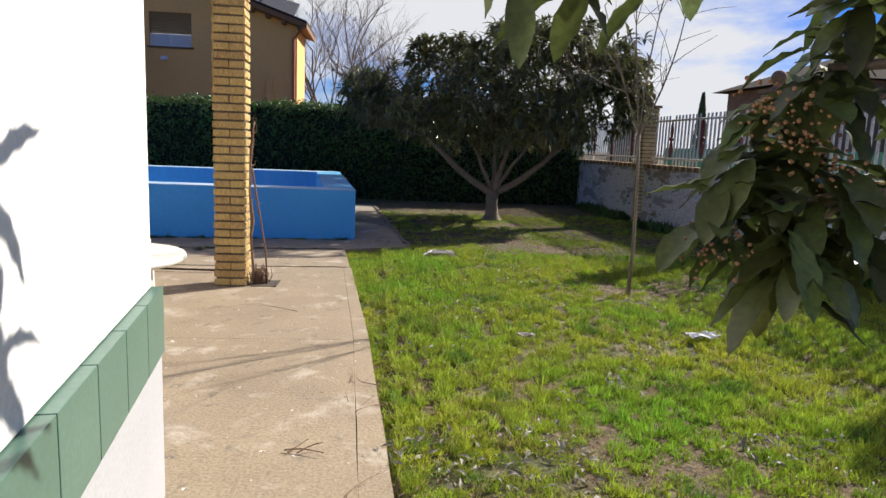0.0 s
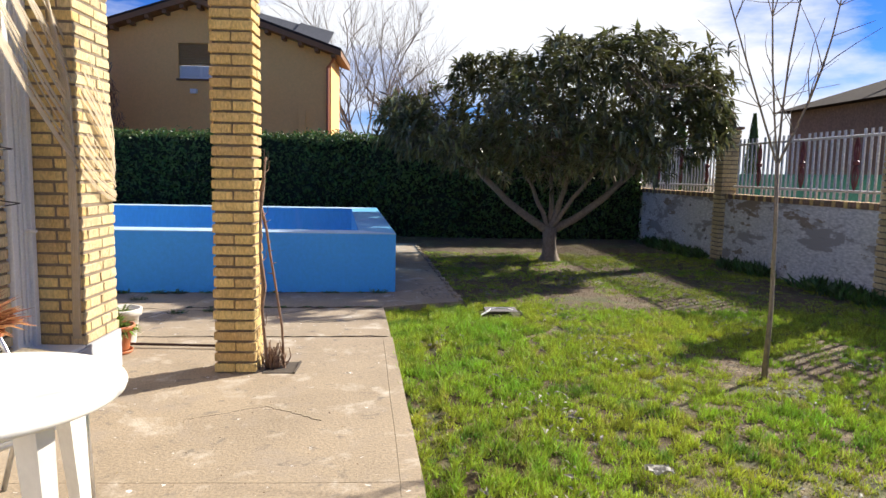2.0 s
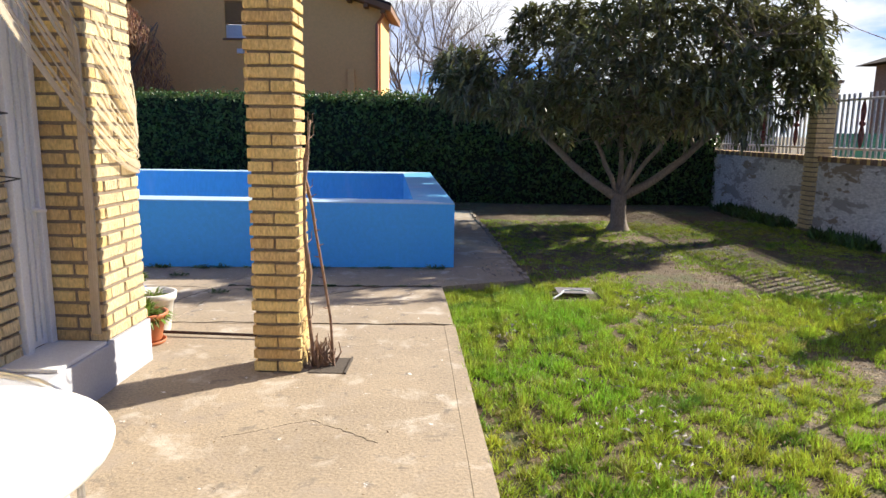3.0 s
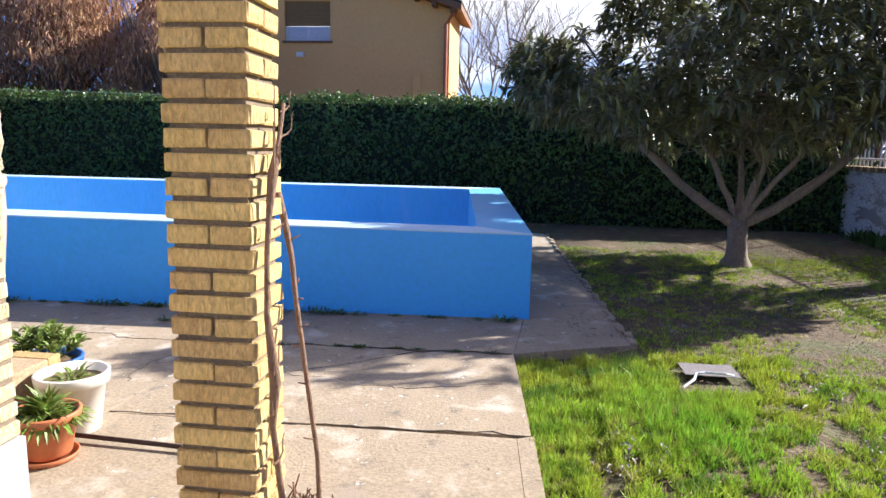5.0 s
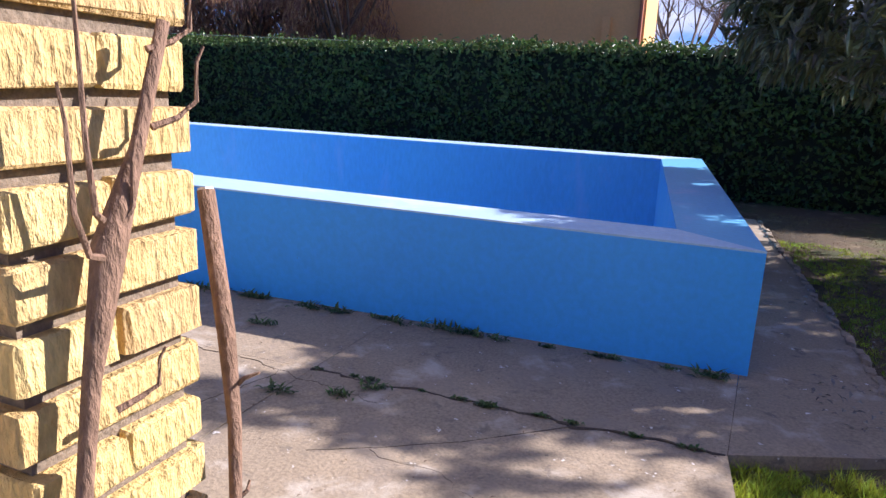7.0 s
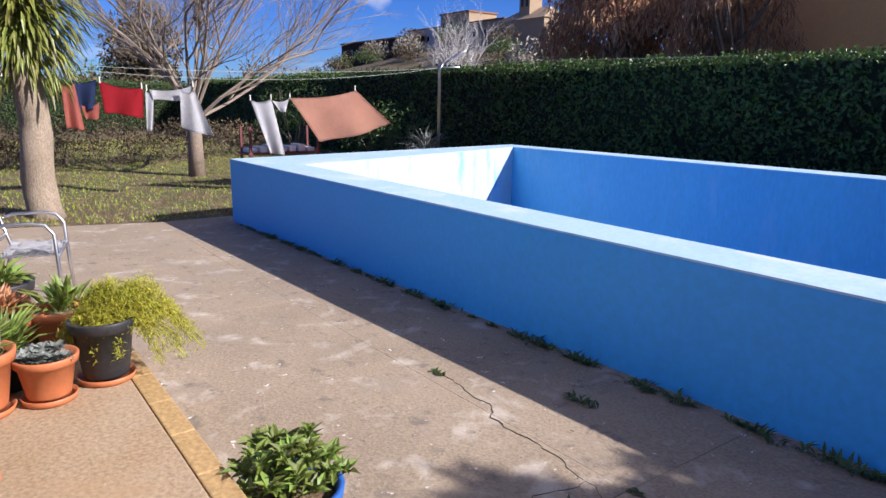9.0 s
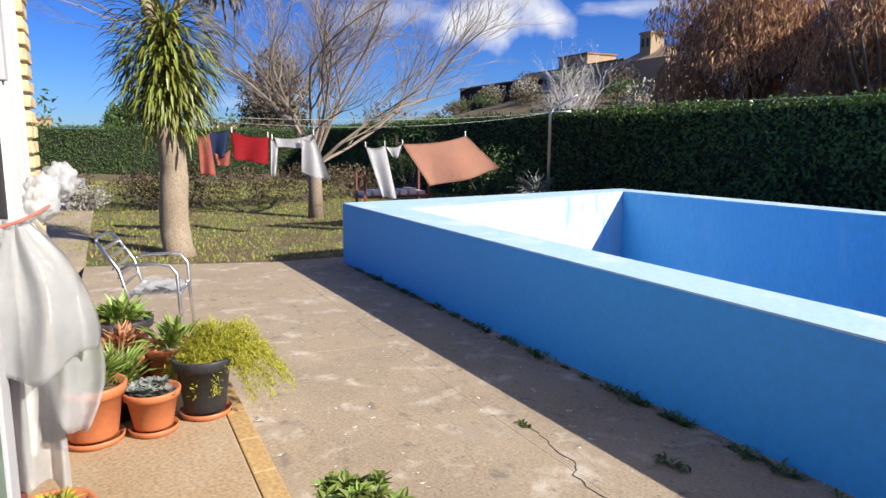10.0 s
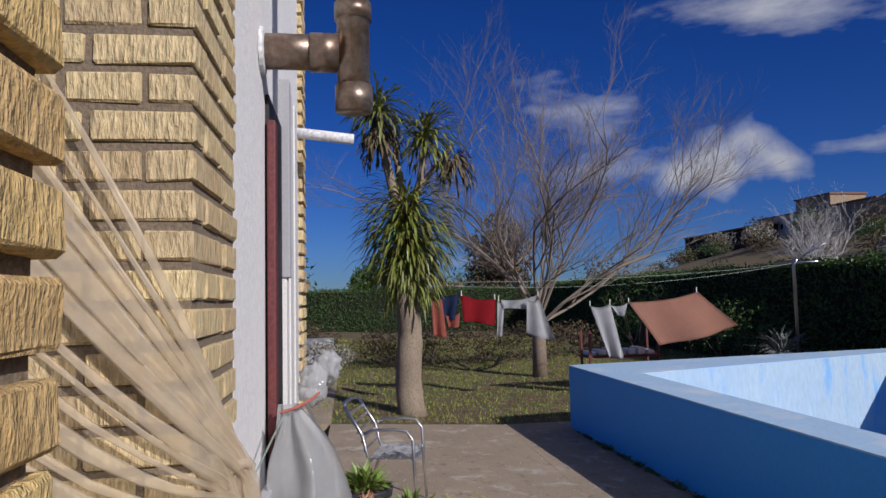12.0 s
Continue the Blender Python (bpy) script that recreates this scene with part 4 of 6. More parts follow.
for s, (xa, za, xb, zb) in enumerate(((AX, AZ + 0.02, NX1 + 0.35, EZ - 0.10), (AX, AZ + 0.02, NX0 - 0.35, EZ - 0.10))):
    bm = bmesh.new()
    lo = [(xa, NY - 0.45, za), (xb, NY - 0.45, zb), (xb, NY + 2.6, zb), (xa, NY + 2.6, za)]
    f = [bm.verts.new(p) for p in lo]
    g = [bm.verts.new((p[0], p[1], p[2] + 0.16)) for p in lo]
    bm.faces.new(f), bm.faces.new(g)
    for i in range(4):
        j = (i + 1) % 4
        bm.faces.new((f[i], f[j], g[j], g[i]))
    r = part("roof", bm, BROWN, nh, "brown boarded eave under dark tiles")
    bm = bmesh.new()
    f = [bm.verts.new((p[0], p[1] + 0.02, p[2] + 0.165)) for p in lo]
    g = [bm.verts.new((p[0], p[1] + 0.02, p[2] + 0.24)) for p in lo]
    bm.faces.new(f), bm.faces.new(g)
    for i in range(4):
        j = (i + 1) % 4
        bm.faces.new((f[i], f[j], g[j], g[i]))
    part("tiles", bm, ROOF, r)
    for k in range(9):
        t = (k + 0.5) / 9
        x, z = xa + (xb - xa) * t, za + (zb - za) * t
        part("rafter_end", boxed((x - 0.06, NY - 0.40, z - 0.12), (x + 0.06, NY + 0.1, z - 0.01)), BROWN, r)
# raised dormers with dark sloping panels
for x0, x1, z0, z1 in ((-4.4, -2.9, 5.75, 6.75), (-2.95, -1.75, 5.45, 6.15)):
    bm = bmesh.new()
    prism(bm, ((0, 0), (x1 - x0, 0), (x1 - x0, 3.0), (0, 3.0)), 0, 0.08)
    ob = part("roof_panel", bm, SLATE, nh, "dark grey sloping roof panels")
    ob.matrix_world = Matrix.Translation((x0, NY + 0.6, z0)) @ Matrix.Rotation(radians(22), 4, "X") @ Matrix.Rotation(radians(14), 4, "Y")
win = part("window", boxed((WX0, NY + 0.10, WZ0), (WX1, NY + 0.16, WZ0 + 0.40)), WHITE_TRIM, nh, "white window below a lowered tan shutter")
part("pane", boxed((WX0 + 0.06, NY + 0.085, WZ0 + 0.08), (WX0 + 0.62, NY + 0.098, WZ0 + 0.36)), PAPER, win)
part("pane", boxed((WX0 + 0.70, NY + 0.085, WZ0 + 0.08), (WX1 - 0.06, NY + 0.098, WZ0 + 0.36)), PAPER, win)
for k in range(13):
    part("shutter_slat", boxed((WX0, NY + 0.06, WZ0 + 0.41 + k * 0.052), (WX1, NY + 0.12, WZ0 + 0.455 + k * 0.052), 0.008), TAN, win)
part("window_sill", boxed((WX0 - 0.06, NY - 0.05, WZ0 - 0.06), (WX1 + 0.06, NY + 0.05, WZ0)), BROWN, win)
bm = bmesh.new()
tube(bm, ((NX1 - 0.10, NY - 0.06, 0), (NX1 - 0.10, NY - 0.06, 4.6), (NX1 + 0.12, NY - 0.25, 4.85)), 0.05, 8)
part("downpipe", bm, TERRACOTTA, nh)
part("wall_lamp", boxed((-5.75, NY - 0.14, 3.72), (-5.55, NY, 3.86), 0.02), WHITE_TRIM, nh)
part("flue", boxed((-2.45, NY - 0.10, 2.3), (-2.25, NY, 3.3), 0.01), ORANGE, nh)
part("porch", boxed((-1.4, NY + 2.0, 0), (1.0, NY + 4, 2.45)), BROWN, nh)

# ---- house beyond the boundary wall ----
rh = thing("far_house", "low brick house with dark tiled roof beyond the wall", "house", (0, 0, 0))
part("wall", boxed((16.6, 22.5, -0.1), (28.0, 29.6, 4.2)), BRICK_FAR, rh)
bm = bmesh.new()
base = [(16.0, 22.0, 4.15), (28.7, 22.0, 4.15), (28.7, 30.0, 4.15), (16.0, 30.0, 4.15)]
ridge = [(20.0, 26.0, 5.7), (25.0, 26.0, 5.7)]
vb = [bm.verts.new(p) for p in base]
vr = [bm.verts.new(p) for p in ridge]
for f in ((vb[0], vb[1], vr[1], vr[0]), (vb[1], vb[2], vr[1]), (vb[2], vb[3], vr[0], vr[1]), (vb[3], vb[0], vr[0]), tuple(vb)):
    bm.faces.new(f)
part("roof", bm, ROOF, rh)
for k in range(3):
    bm = boxed((0, 0, 0), (1.9, 1.3, 0.06))
    ob = part("roof_panel", bm, SLATE, rh)
    ob.matrix_world = pose(18.2 + k * 2.3, 25.2, 5.2, 38, 0, 0)
wb = thing("far_house", "white rendered house with a sloping roof beyond the wall", "house", (0, 0, 0))
part("wall", boxed((19.0, 13.0, -0.1), (25.0, 20.5, 3.3)), PLASTER_FAR, wb)
part("roof", boxed((18.7, 12.7, 3.3), (25.3, 20.8, 3.46)), ROOF, wb)
part("awning", boxed((18.1, 13.0, 2.4), (19.0, 20.5, 2.5)), BROWN, wb)
scr = thing("garden_screen", "green fabric screen on posts in the next garden", "screen")
for k in range(10):
    part("screen_panel", boxed((9.2, 6.0 + k * 1.3, 0.2), (9.24, 7.25 + k * 1.3, 1.55)), GREEN_NET, scr)
for k in range(5):
    t = thing("cypress", "small dark cypress tree beyond the wall", "tree", (17.0 + 2.6 * k * (1 if k % 2 else 0.4), 44 + k * 1.5, 0), group="cypress row")
    m = 1500
    z = rng.random(m) * 5.5
    a = rng.random(m) * math.tau
    r = (1 - z / 5.7) * 0.75 * rng.random(m) ** 0.4
    leaves("crown", HEDGE, t, np.stack([np.cos(a) * r, np.sin(a) * r, z + 0.2], 1), np.stack([np.cos(a) * 0.3, np.sin(a) * 0.3, np.ones(m)], 1), rng.normal(0, 1, (m, 3)), 0.3, 0.12)
    bm = bmesh.new()
    tube(bm, ((0, 0, -0.1), (0, 0, 5.0)), (0.12, 0.03), 6)
    part("trunk", bm, BARK, t)


# ---- far town on the hill ----
def block(name, lo, hi, mat, label, cat="building", windows=0):
    b = thing(name, label, cat, (0, 0, 0))
    part("wall", boxed(lo, hi), mat, b)
    part("roof", boxed((lo[0] - 0.4, lo[1] - 0.4, hi[2]), (hi[0] + 0.4, hi[1] + 0.4, hi[2] + 0.5)), BROWN, b)
    w = (hi[0] - lo[0]) / max(windows, 1)
    for k in range(windows):
        x = lo[0] + w * (k + 0.5)
        part("window", boxed((x - 0.6, lo[1] - 0.12, hi[2] - 4.4), (x + 0.6, lo[1] - 0.02, hi[2] - 2.6)), GLASS, b)
    return b


church = thing("church", "stone hilltop church with a square bell tower", "church", (0, 0, 0))
part("nave", boxed((-165.5, 150, 12), (-145.9, 162, 25.6)), STONE, church)
bm = bmesh.new()
f = [bm.verts.new(p) for p in ((-166.0, 149.5, 25.6), (-145.4, 149.5, 25.6), (-145.4, 162.5, 25.6), (-166.0, 162.5, 25.6), (-160.8, 156, 29.4), (-149.6, 156, 29.4))]
for q in ((0, 1, 5, 4), (1, 2, 5), (2, 3, 4, 5), (3, 0, 4), (0, 1, 2, 3)):
    bm.faces.new([f[i] for i in q])
part("roof", bm, STONE, church)
tower = part("tower", boxed((-158.8, 152, 25), (-154.3, 157, 33.2)), STONE, church)
part("cornice", boxed((-159.1, 151.6, 33.2), (-153.9, 157.4, 33.8)), STONE, tower)
# black plates on the solid tower stand in for shaded openings
for k in range(2):
    part("bell_opening", boxed((-158.0 + 2 * k, 151.9, 29.5), (-157.1 + 2 * k, 151.99, 32)), IRON, tower)
block("town_building", (-199.2, 152, 12), (-183.3, 164, 30.6), STONE, "tall stone hilltop building with square openings", windows=4)
block("town_building", (-183.3, 152, 12), (-166.1, 164, 26.8), STONE, "plain stone building on the hilltop", windows=3)
block("town_building", (-222.5, 154, 10), (-202.0, 164, 27.0), PLASTER_FAR, "pale hilltop building with a low roof", windows=4)
block("town_building", (-269.3, 150, 8), (-211.3, 153.5, 24.6), ROOF, "long low dark building on the slope", windows=9)
for k in range(9):
    x, y = -330 + 7 * k, -45 + 13 * k
    block("town_building", (x, y, -1), (x + 9, y + 8, 5.5 + 2.2 * ((k * 7) % 3)), PLASTER_FAR if k % 2 else STONE, "small far house on the plain", windows=2)


def clump(name, at, size, n, mat, label, leaf=0.25, cat="shrub", trunk=False, dense=0.5):
    t = thing(name, label, cat, at)
    v = rng.normal(0, 1, (n, 3))
    v /= np.linalg.norm(v, axis=1, keepdims=True)
    p = v * (rng.random(n) ** dense)[:, None] * np.array(size) + np.array([0, 0, size[2] * 0.95])
    keep = np.array([noise.noise(Vector(q) * (1.6 / max(size[0], 0.3))) > -0.22 for q in p]) & (p[:, 2] > 0.0)
    p = p[keep]
    leaves("foliage", mat, t, p, rng.normal(0, 1, p.shape) + np.array([0, 0, 0.4]), rng.normal(0, 1, p.shape), leaf * rng.uniform(0.6, 1.3, len(p)), leaf * 0.35)
    bm = bmesh.new()
    for _ in range(7):
        branch(bm, (random.uniform(-0.2, 0.2) * size[0], random.uniform(-0.2, 0.2) * size[1], -0.1), Vector((random.uniform(-0.7, 0.7) * size[0], random.uniform(-0.7, 0.7) * size[1], size[2] * random.uniform(0.8, 1.7))), 0.03 * size[2], 0.006 * size[2], 0.1, 4, 4)
    part("stem", bm, BARK, t)
    return t


clump("shrub", (-18.6, 25.2, 0), (1.3, 1.3, 1.95), 3000, SILVER, "silvery shrub behind the hedge", 0.22)
clump("shrub", (-16.6, 25.0, 0), (1.3, 1.3, 1.9), 3000, SILVER, "silvery shrub behind the hedge", 0.22)
clump("pine_tree", (-175, 12.5, 0), (5.5, 5.5, 5.5), 2600, HEDGE, "round dark pine far away", 1.3, "tree")
clump("oak_tree", (-42.0, 17.0, 0), (2.2, 2.2, 3.7), 5000, SHRUB, "brownish bushy tree beyond the garden", 0.4, "tree")
for k in range(14):
    clump("bush", (-70 - 7 * k, -30 + 14 * k + 9 * (k % 2), 0), (6, 6, 2.2 + (k % 3)), 700, SHRUB if k % 2 else HEDGE_FAR, "scrubby far bush on the plain", 0.9, "bush")
for k in range(22):
    x, y = -112 - 8 * k, 128 + 6 * (k % 3)
    clump("bush", (x, y, sheet_z(x, y) - 0.5), (7, 5, 2.6 + 0.8 * (k % 3)), 900, HEDGE if k % 4 == 0 else SILVER if k % 4 == 2 else SHRUB, "scrub and bushes on the slope below the town", 0.9, "bush")
# garden shrubs behind the palm
for k, (x, y, w, h, m) in enumerate(((-17.5, 8.4, 1.0, 0.55, SHRUB), (-18.2, 9.6, 1.2, 0.62, SHRUB), (-18.6, 11.2, 1.3, 0.60, SHRUB), (-19.0, 12.8, 1.3, 0.62, SHRUB), (-19.4, 14.4, 1.2, 0.6, SHRUB), (-20.5, 6.3, 1.0, 0.5, SHRUB), (-24.0, 5.2, 1.3, 0.6, SHRUB), (-17.0, 6.9, 0.7, 0.35, SILVER), (-19.5, 16.3, 1.4, 1.2, HEDGE), (-15.0, 16.8, 1.3, 0.9, HEDGE))):
    clump("shrub", (x, y, ground_z(x, y) - 0.05), (w, w, h), 1700, m, "silvery low shrub by the path" if m is SILVER else "brown twiggy winter shrub" if m is SHRUB else "dark evergreen shrub before the hedge", 0.11)
# stack of garden steps at the end of the house path
st = thing("garden_steps", "low stone garden steps at the end of the path", "steps", (-18.2, 6.5, -0.1))
for k in range(4):
    part("step", boxed((-0.35 * k - 0.35, -0.8, 0), (-0.35 * k, 0.5, 0.17 * (k + 1)), 0.015), GREY_BASE, st)


# ---- garden furniture ----
def alu_chair(at, rz, label):
    c = thing("aluminium_chair", label, "chair", at, rz)
    for s in (-0.26, 0.26):
        bm = bmesh.new()
        tube(bm, ((s, 0.22, 0), (s, 0.20, 0.30), (s, 0.19, 0.58), (s, 0.14, 0.645), (s, 0.05, 0.66), (s, -0.14, 0.655), (s, -0.20, 0.63)), 0.0125, 8)
        part("arm_and_leg", bm, ALU, c, "", True)
        bm = bmesh.new()
        tube(bm, ((s * 0.96, -0.30, 0), (s * 0.96, -0.16, 0.40), (s * 0.96, -0.22, 0.62), (s * 0.92, -0.36, 0.84)), 0.0125, 8)
        part("back_leg", bm, ALU, c, "", True)
    bm = bmesh.new()
    tube(bm, ((-0.24, -0.36, 0.84), (-0.12, -0.385, 0.855), (0.12, -0.385, 0.855), (0.24, -0.36, 0.84)), 0.0125, 8)
    part("top_tube", bm, ALU, c, "", True)
    for yy, zz in ((0.20, 0.42), (-0.165, 0.40)):
        bm = bmesh.new()
        tube(bm, ((-0.25, yy, zz), (0.25, yy, zz)), 0.0115, 8)
        part("cross_tube", bm, ALU, c, "", True)
    for k in range(8):
        part("seat_slat", boxed((-0.245, -0.16 + k * 0.046, 0.425), (0.245, -0.12 + k * 0.046, 0.435), 0.003), ALU, c)
    for k in range(5):
        z = 0.50 + k * 0.07
        bm = box(bmesh.new(), (-0.235, -0.02, -0.005), (0.235, 0.02, 0.005), 0.003, Matrix.Translation((0, -0.20 - 0.62 * max(0, z - 0.52) * 0.75, z)) @ Matrix.Rotation(radians(65), 4, "X"))
        part("back_slat", bm, ALU, c)
    return c


alu_chair((-5.35, 7.84, ground_z(-5.35, 7.8)), -14, "shiny aluminium garden chair with a white cloth on its seat")
alu_chair((-0.53, 4.88, 0.0), -113, "shiny aluminium garden chair beside the table")
bm = bmesh.new()
rows = [[bm.verts.new((-0.2 + 0.05 * i, -0.15 + 0.05 * j, 0.445 + 0.012 * math.sin(i * 2.1 + j) + (0.03 if (i + j) % 5 == 0 else 0))) for i in range(9)] for j in range(8)]
for a, b in zip(rows, rows[1:]):
    for i in range(8):
        bm.faces.new((a[i], a[i + 1], b[i + 1], b[i]))
out = bmesh.ops.solidify(bm, geom=bm.faces[:], thickness=0.006)
cloth = solid("cloth", bm, CLOTH_WHITE, "white folded cloth lying on the aluminium chair", "cloth", smooth=True)
cloth.matrix_world = pose(-5.35, 7.84, ground_z(-5.35, 7.8), 0, 0, -14)

table = thing("plastic_table", "round white plastic garden table with tapered legs", "table", (-0.34, 4.46, 0.0), 12)
bm = bmesh.new()
lathe(bm, [(0.30, 0.675), (0.445, 0.68), (0.47, 0.69), (0.475, 0.705), (0.468, 0.718), (0.44, 0.722), (0.20, 0.720)], 56)
part("tabletop", bm, PLASTIC, table, "", True)
for k in range(4):
    a = radians(-40 + 90 * k)
    d = Vector((math.cos(a), math.sin(a), 0))
    s = Vector((-d.y, d.x, 0))
    bm = bmesh.new()
    vs = []
    for z, r, w in ((0.0, 0.40, 0.022), (0.69, 0.345, 0.042)):
        vs.append([bm.verts.new(d * (r + o1 * w) + s * (o2 * w * 1.2) + Vector((0, 0, z))) for o1, o2 in ((-1, -1), (1, -0.6), (1, 0.6), (-1, 1))])
    bm.faces.new(vs[0]), bm.faces.new(vs[1])
    for i in range(4):
        bm.faces.new((vs[0][i], vs[0][(i + 1) % 4], vs[1][(i + 1) % 4], vs[1][i]))
    part("leg", bm, PLASTIC, table)


# ---- pots ----
def pot(name, at, r, h, mat, label, saucer=None, soil=True, rim=True, group=""):
    p = thing(name, label, "plant pot", at, group=group)
    z0 = 0.025 if saucer else 0.0
    bm = bmesh.new()
    prof = [(r * 0.70, z0), (r * 0.74, z0 + 0.01), (r * 0.95, z0 + h * 0.80)]
    prof += [(r * 1.06, z0 + h * 0.81), (r * 1.10, z0 + h * 0.98), (r * 1.08, z0 + h)] if rim else [(r, z0 + h)]
    prof += [(r * 0.98, z0 + h), (r * 0.92, z0 + h * 0.86)]
    lathe(bm, prof, 28)
    part("pot", bm, mat, p, "", True)
    if soil:
        bm = bmesh.new()
        lathe(bm, [(r * 0.935, z0 + h * 0.86), (r * 0.5, z0 + h * 0.885), (0.01, z0 + h * 0.89)], 20)
        part("soil", bm, SOIL, p)
    if saucer:
        bm = bmesh.new()
        lathe(bm, [(r * 0.75, 0.0), (r * 0.88, 0.004), (r * 0.95, 0.028), (r * 0.91, 0.030), (r * 0.85, 0.012), (0.01, 0.010)], 28)
        part("saucer", bm, saucer, p, "", True)
    return p, z0 + h * 0.88


def tuft(p, z, n, spread, up, l, w, mat, name="leaves", lean=(0, 0, 0), droop=0.0):
    a = rng.random(n) * math.tau
    q = rng.random(n) ** 0.6
    way = np.stack([np.cos(a) * q * spread, np.sin(a) * q * spread, up * (1.05 - 0.5 * q) - droop * q], 1) + np.array(lean)
    base = np.stack([np.cos(a) * q * 0.04, np.sin(a) * q * 0.04, np.full(n, z)], 1) + way * rng.uniform(0, 0.55, n)[:, None] * l
    return leaves(name, mat, p, base, way + rng.normal(0, 0.12, way.shape), np.tile((0.1, 0.07, 1), (n, 1)), l * rng.uniform(0.6, 1.1, n), w)


def bush(p, z, n, r, h, l, w, mat):
    """A rounded leafy plant: stems from the soil, leaf whorls out to an uneven dome."""
    bm = bmesh.new()
    at, way = [], []
    for k in range(26):
        a, q = k * 2.4, ((k + 0.5) / 26) ** 0.5
        tip = Vector((math.cos(a) * q * r, math.sin(a) * q * r, z + h * (1 - 0.65 * q * q) * random.uniform(0.75, 1.15)))
        pts = branch(bm, (tip.x * 0.25, tip.y * 0.25, z - 0.01), tip, 0.004, 0.002, 0.1, 4, 4)
        for _ in range(n // 26):
            s = Vector(pts[-1]).lerp(Vector(pts[2]), random.random() ** 1.4)
            b = random.random() * math.tau
            at.append(tuple(s))
            way.append((math.cos(b) + tip.x, math.sin(b) + tip.y, random.uniform(0.1, 1.5)))
    part("stem", bm, GREEN_LEAF, p)
    leaves("leaves", mat, p, at, way, np.tile((0.1, 0.07, 1), (len(at), 1)), l * rng.uniform(0.6, 1.1, len(at)), w)


TZ = 0.30
G = "pots on the terrace"
p, z = pot("flower_pot", (-2.70, 7.42, TZ), 0.128, 0.225, TERRACOTTA, "terracotta pot with an upright leafy plant", TERRACOTTA, group=G)
tuft(p, z, 200, 0.45, 0.8, 0.14, 0.026, GREEN_LEAF)
p, z = pot("flower_pot", (-2.70, 7.65, TZ), 0.108, 0.165, TERRACOTTA, "terracotta pot of grey succulents on a saucer", TERRACOTTA, group=G)
for _ in range(16):
    a, q = random.random() * math.tau, 0.085 * random.random() ** 0.5
    c = np.array([q * math.cos(a), q * math.sin(a), z + 0.005])
    n = 26
    b = rng.random(n) * math.tau
    w = np.stack([np.cos(b), np.sin(b), rng.uniform(0.2, 1.4, n)], 1)
    leaves("rosette", SUCCULENT, p, np.tile(c, (n, 1)), w, np.tile((0, 0, 1.0), (n, 1)), 0.05, 0.026, 0.1)
p, z = pot("flower_pot", (-2.80, 7.875, TZ), 0.122, 0.25, BLACK, "black plastic pot with feathery yellow-green asparagus fern", TERRACOTTA, group=G)
fern = []
for k in range(110):
    a, q = random.random() * math.tau, random.uniform(0.3, 1.0)
    d = Vector((math.cos(a) * 0.6 - 0.15, math.sin(a), 0)) * q
    d += Vector((-0.02, 0.34, 0))
    fern.append([Vector((0, 0, z)) + d * 0.33 * t + Vector((0, 0, 0.23 * t * (1.5 - q * 0.4) - 0.46 * q * t * t)) for t in np.linspace(0, 1, 9)])
fp, fw = [], []
for f in fern:
    for a, b in zip(f[1:], f[2:]):
        for _ in range(34):
            q = a.lerp(b, random.random()) + Vector((random.gauss(0, 0.012), random.gauss(0, 0.012), random.gauss(0, 0.012)))
            fp.append(q)
            fw.append(Vector((random.gauss(0, 1), random.gauss(0, 1), random.gauss(0.1, 0.6))))
leaves("fern_frond", FERN, p, np.array([tuple(v) for v in fp]), np.array([tuple(v) for v in fw]), np.tile((0.1, 0, 1), (len(fp), 1)), rng.uniform(0.014, 0.034, len(fp)), 0.0045)
bm = bmesh.new()
for f in fern:
    tube(bm, f, 0.0022, 3)
part("fern_stem", bm, FERN, p)
p, z = pot("flower_pot", (-3.35, 7.55, TZ), 0.17, 0.20, TERRACOTTA, "wide terracotta pot with red-leaved plants", None, group=G)
tuft(p, z, 120, 0.8, 0.7, 0.12, 0.03, RED_SUCCULENT)
p, z = pot("flower_pot", (-3.25, 7.78, TZ), 0.13, 0.22, TERRACOTTA, "terracotta pot with long strap leaves", None, group=G)
tuft(p, z, 60, 0.8, 0.7, 0.16, 0.035, GREEN_LEAF)
p, z = pot("flower_pot", (-3.75, 7.55, TZ), 0.16, 0.26, BLACK, "black pot with broad curling leaves", None, group=G)
tuft(p, z, 60, 0.8, 0.6, 0.15, 0.05, GREEN_LEAF)
p, z = pot("flower_pot", (-2.92, 7.52, TZ), 0.10, 0.16, BLACK, "small dark pot with leafy sprigs by the wall", None, group=G)
tuft(p, z, 130, 0.6, 0.8, 0.17, 0.022, GREEN_LEAF)
p, z = pot("flower_pot", (-1.86, 7.33, TZ), 0.11, 0.16, TERRACOTTA, "small terracotta pot with yellow-green sprigs", None, group=G)
tuft(p, z, 120, 0.6, 0.4, 0.06, 0.016, FERN)
g2 = "pots beside the pillar"
p, z = pot("flower_pot", (-1.22, 7.56, ground_z(-1.2, 7.5)), 0.135, 0.20, TERRACOTTA, "terracotta pot with trailing variegated leaves", TERRACOTTA, group=g2)
tuft(p, z, 260, 0.9, 0.5, 0.13, 0.028, GREEN_LEAF, droop=0.5)
p, z = pot("flower_pot", (-1.31, 7.87, ground_z(-1.3, 7.9)), 0.155, 0.30, PLASTIC, "tall white plastic pot with dark soil and sparse leaves", None, group=g2)
tuft(p, z, 40, 0.7, 0.2, 0.09, 0.02, GREEN_LEAF)
p, z = pot("flower_pot", (-1.73, 8.23, ground_z(-1.7, 8.2)), 0.17, 0.24, BLUE_POT, "blue plastic pot with a bushy green plant", None, group=g2)
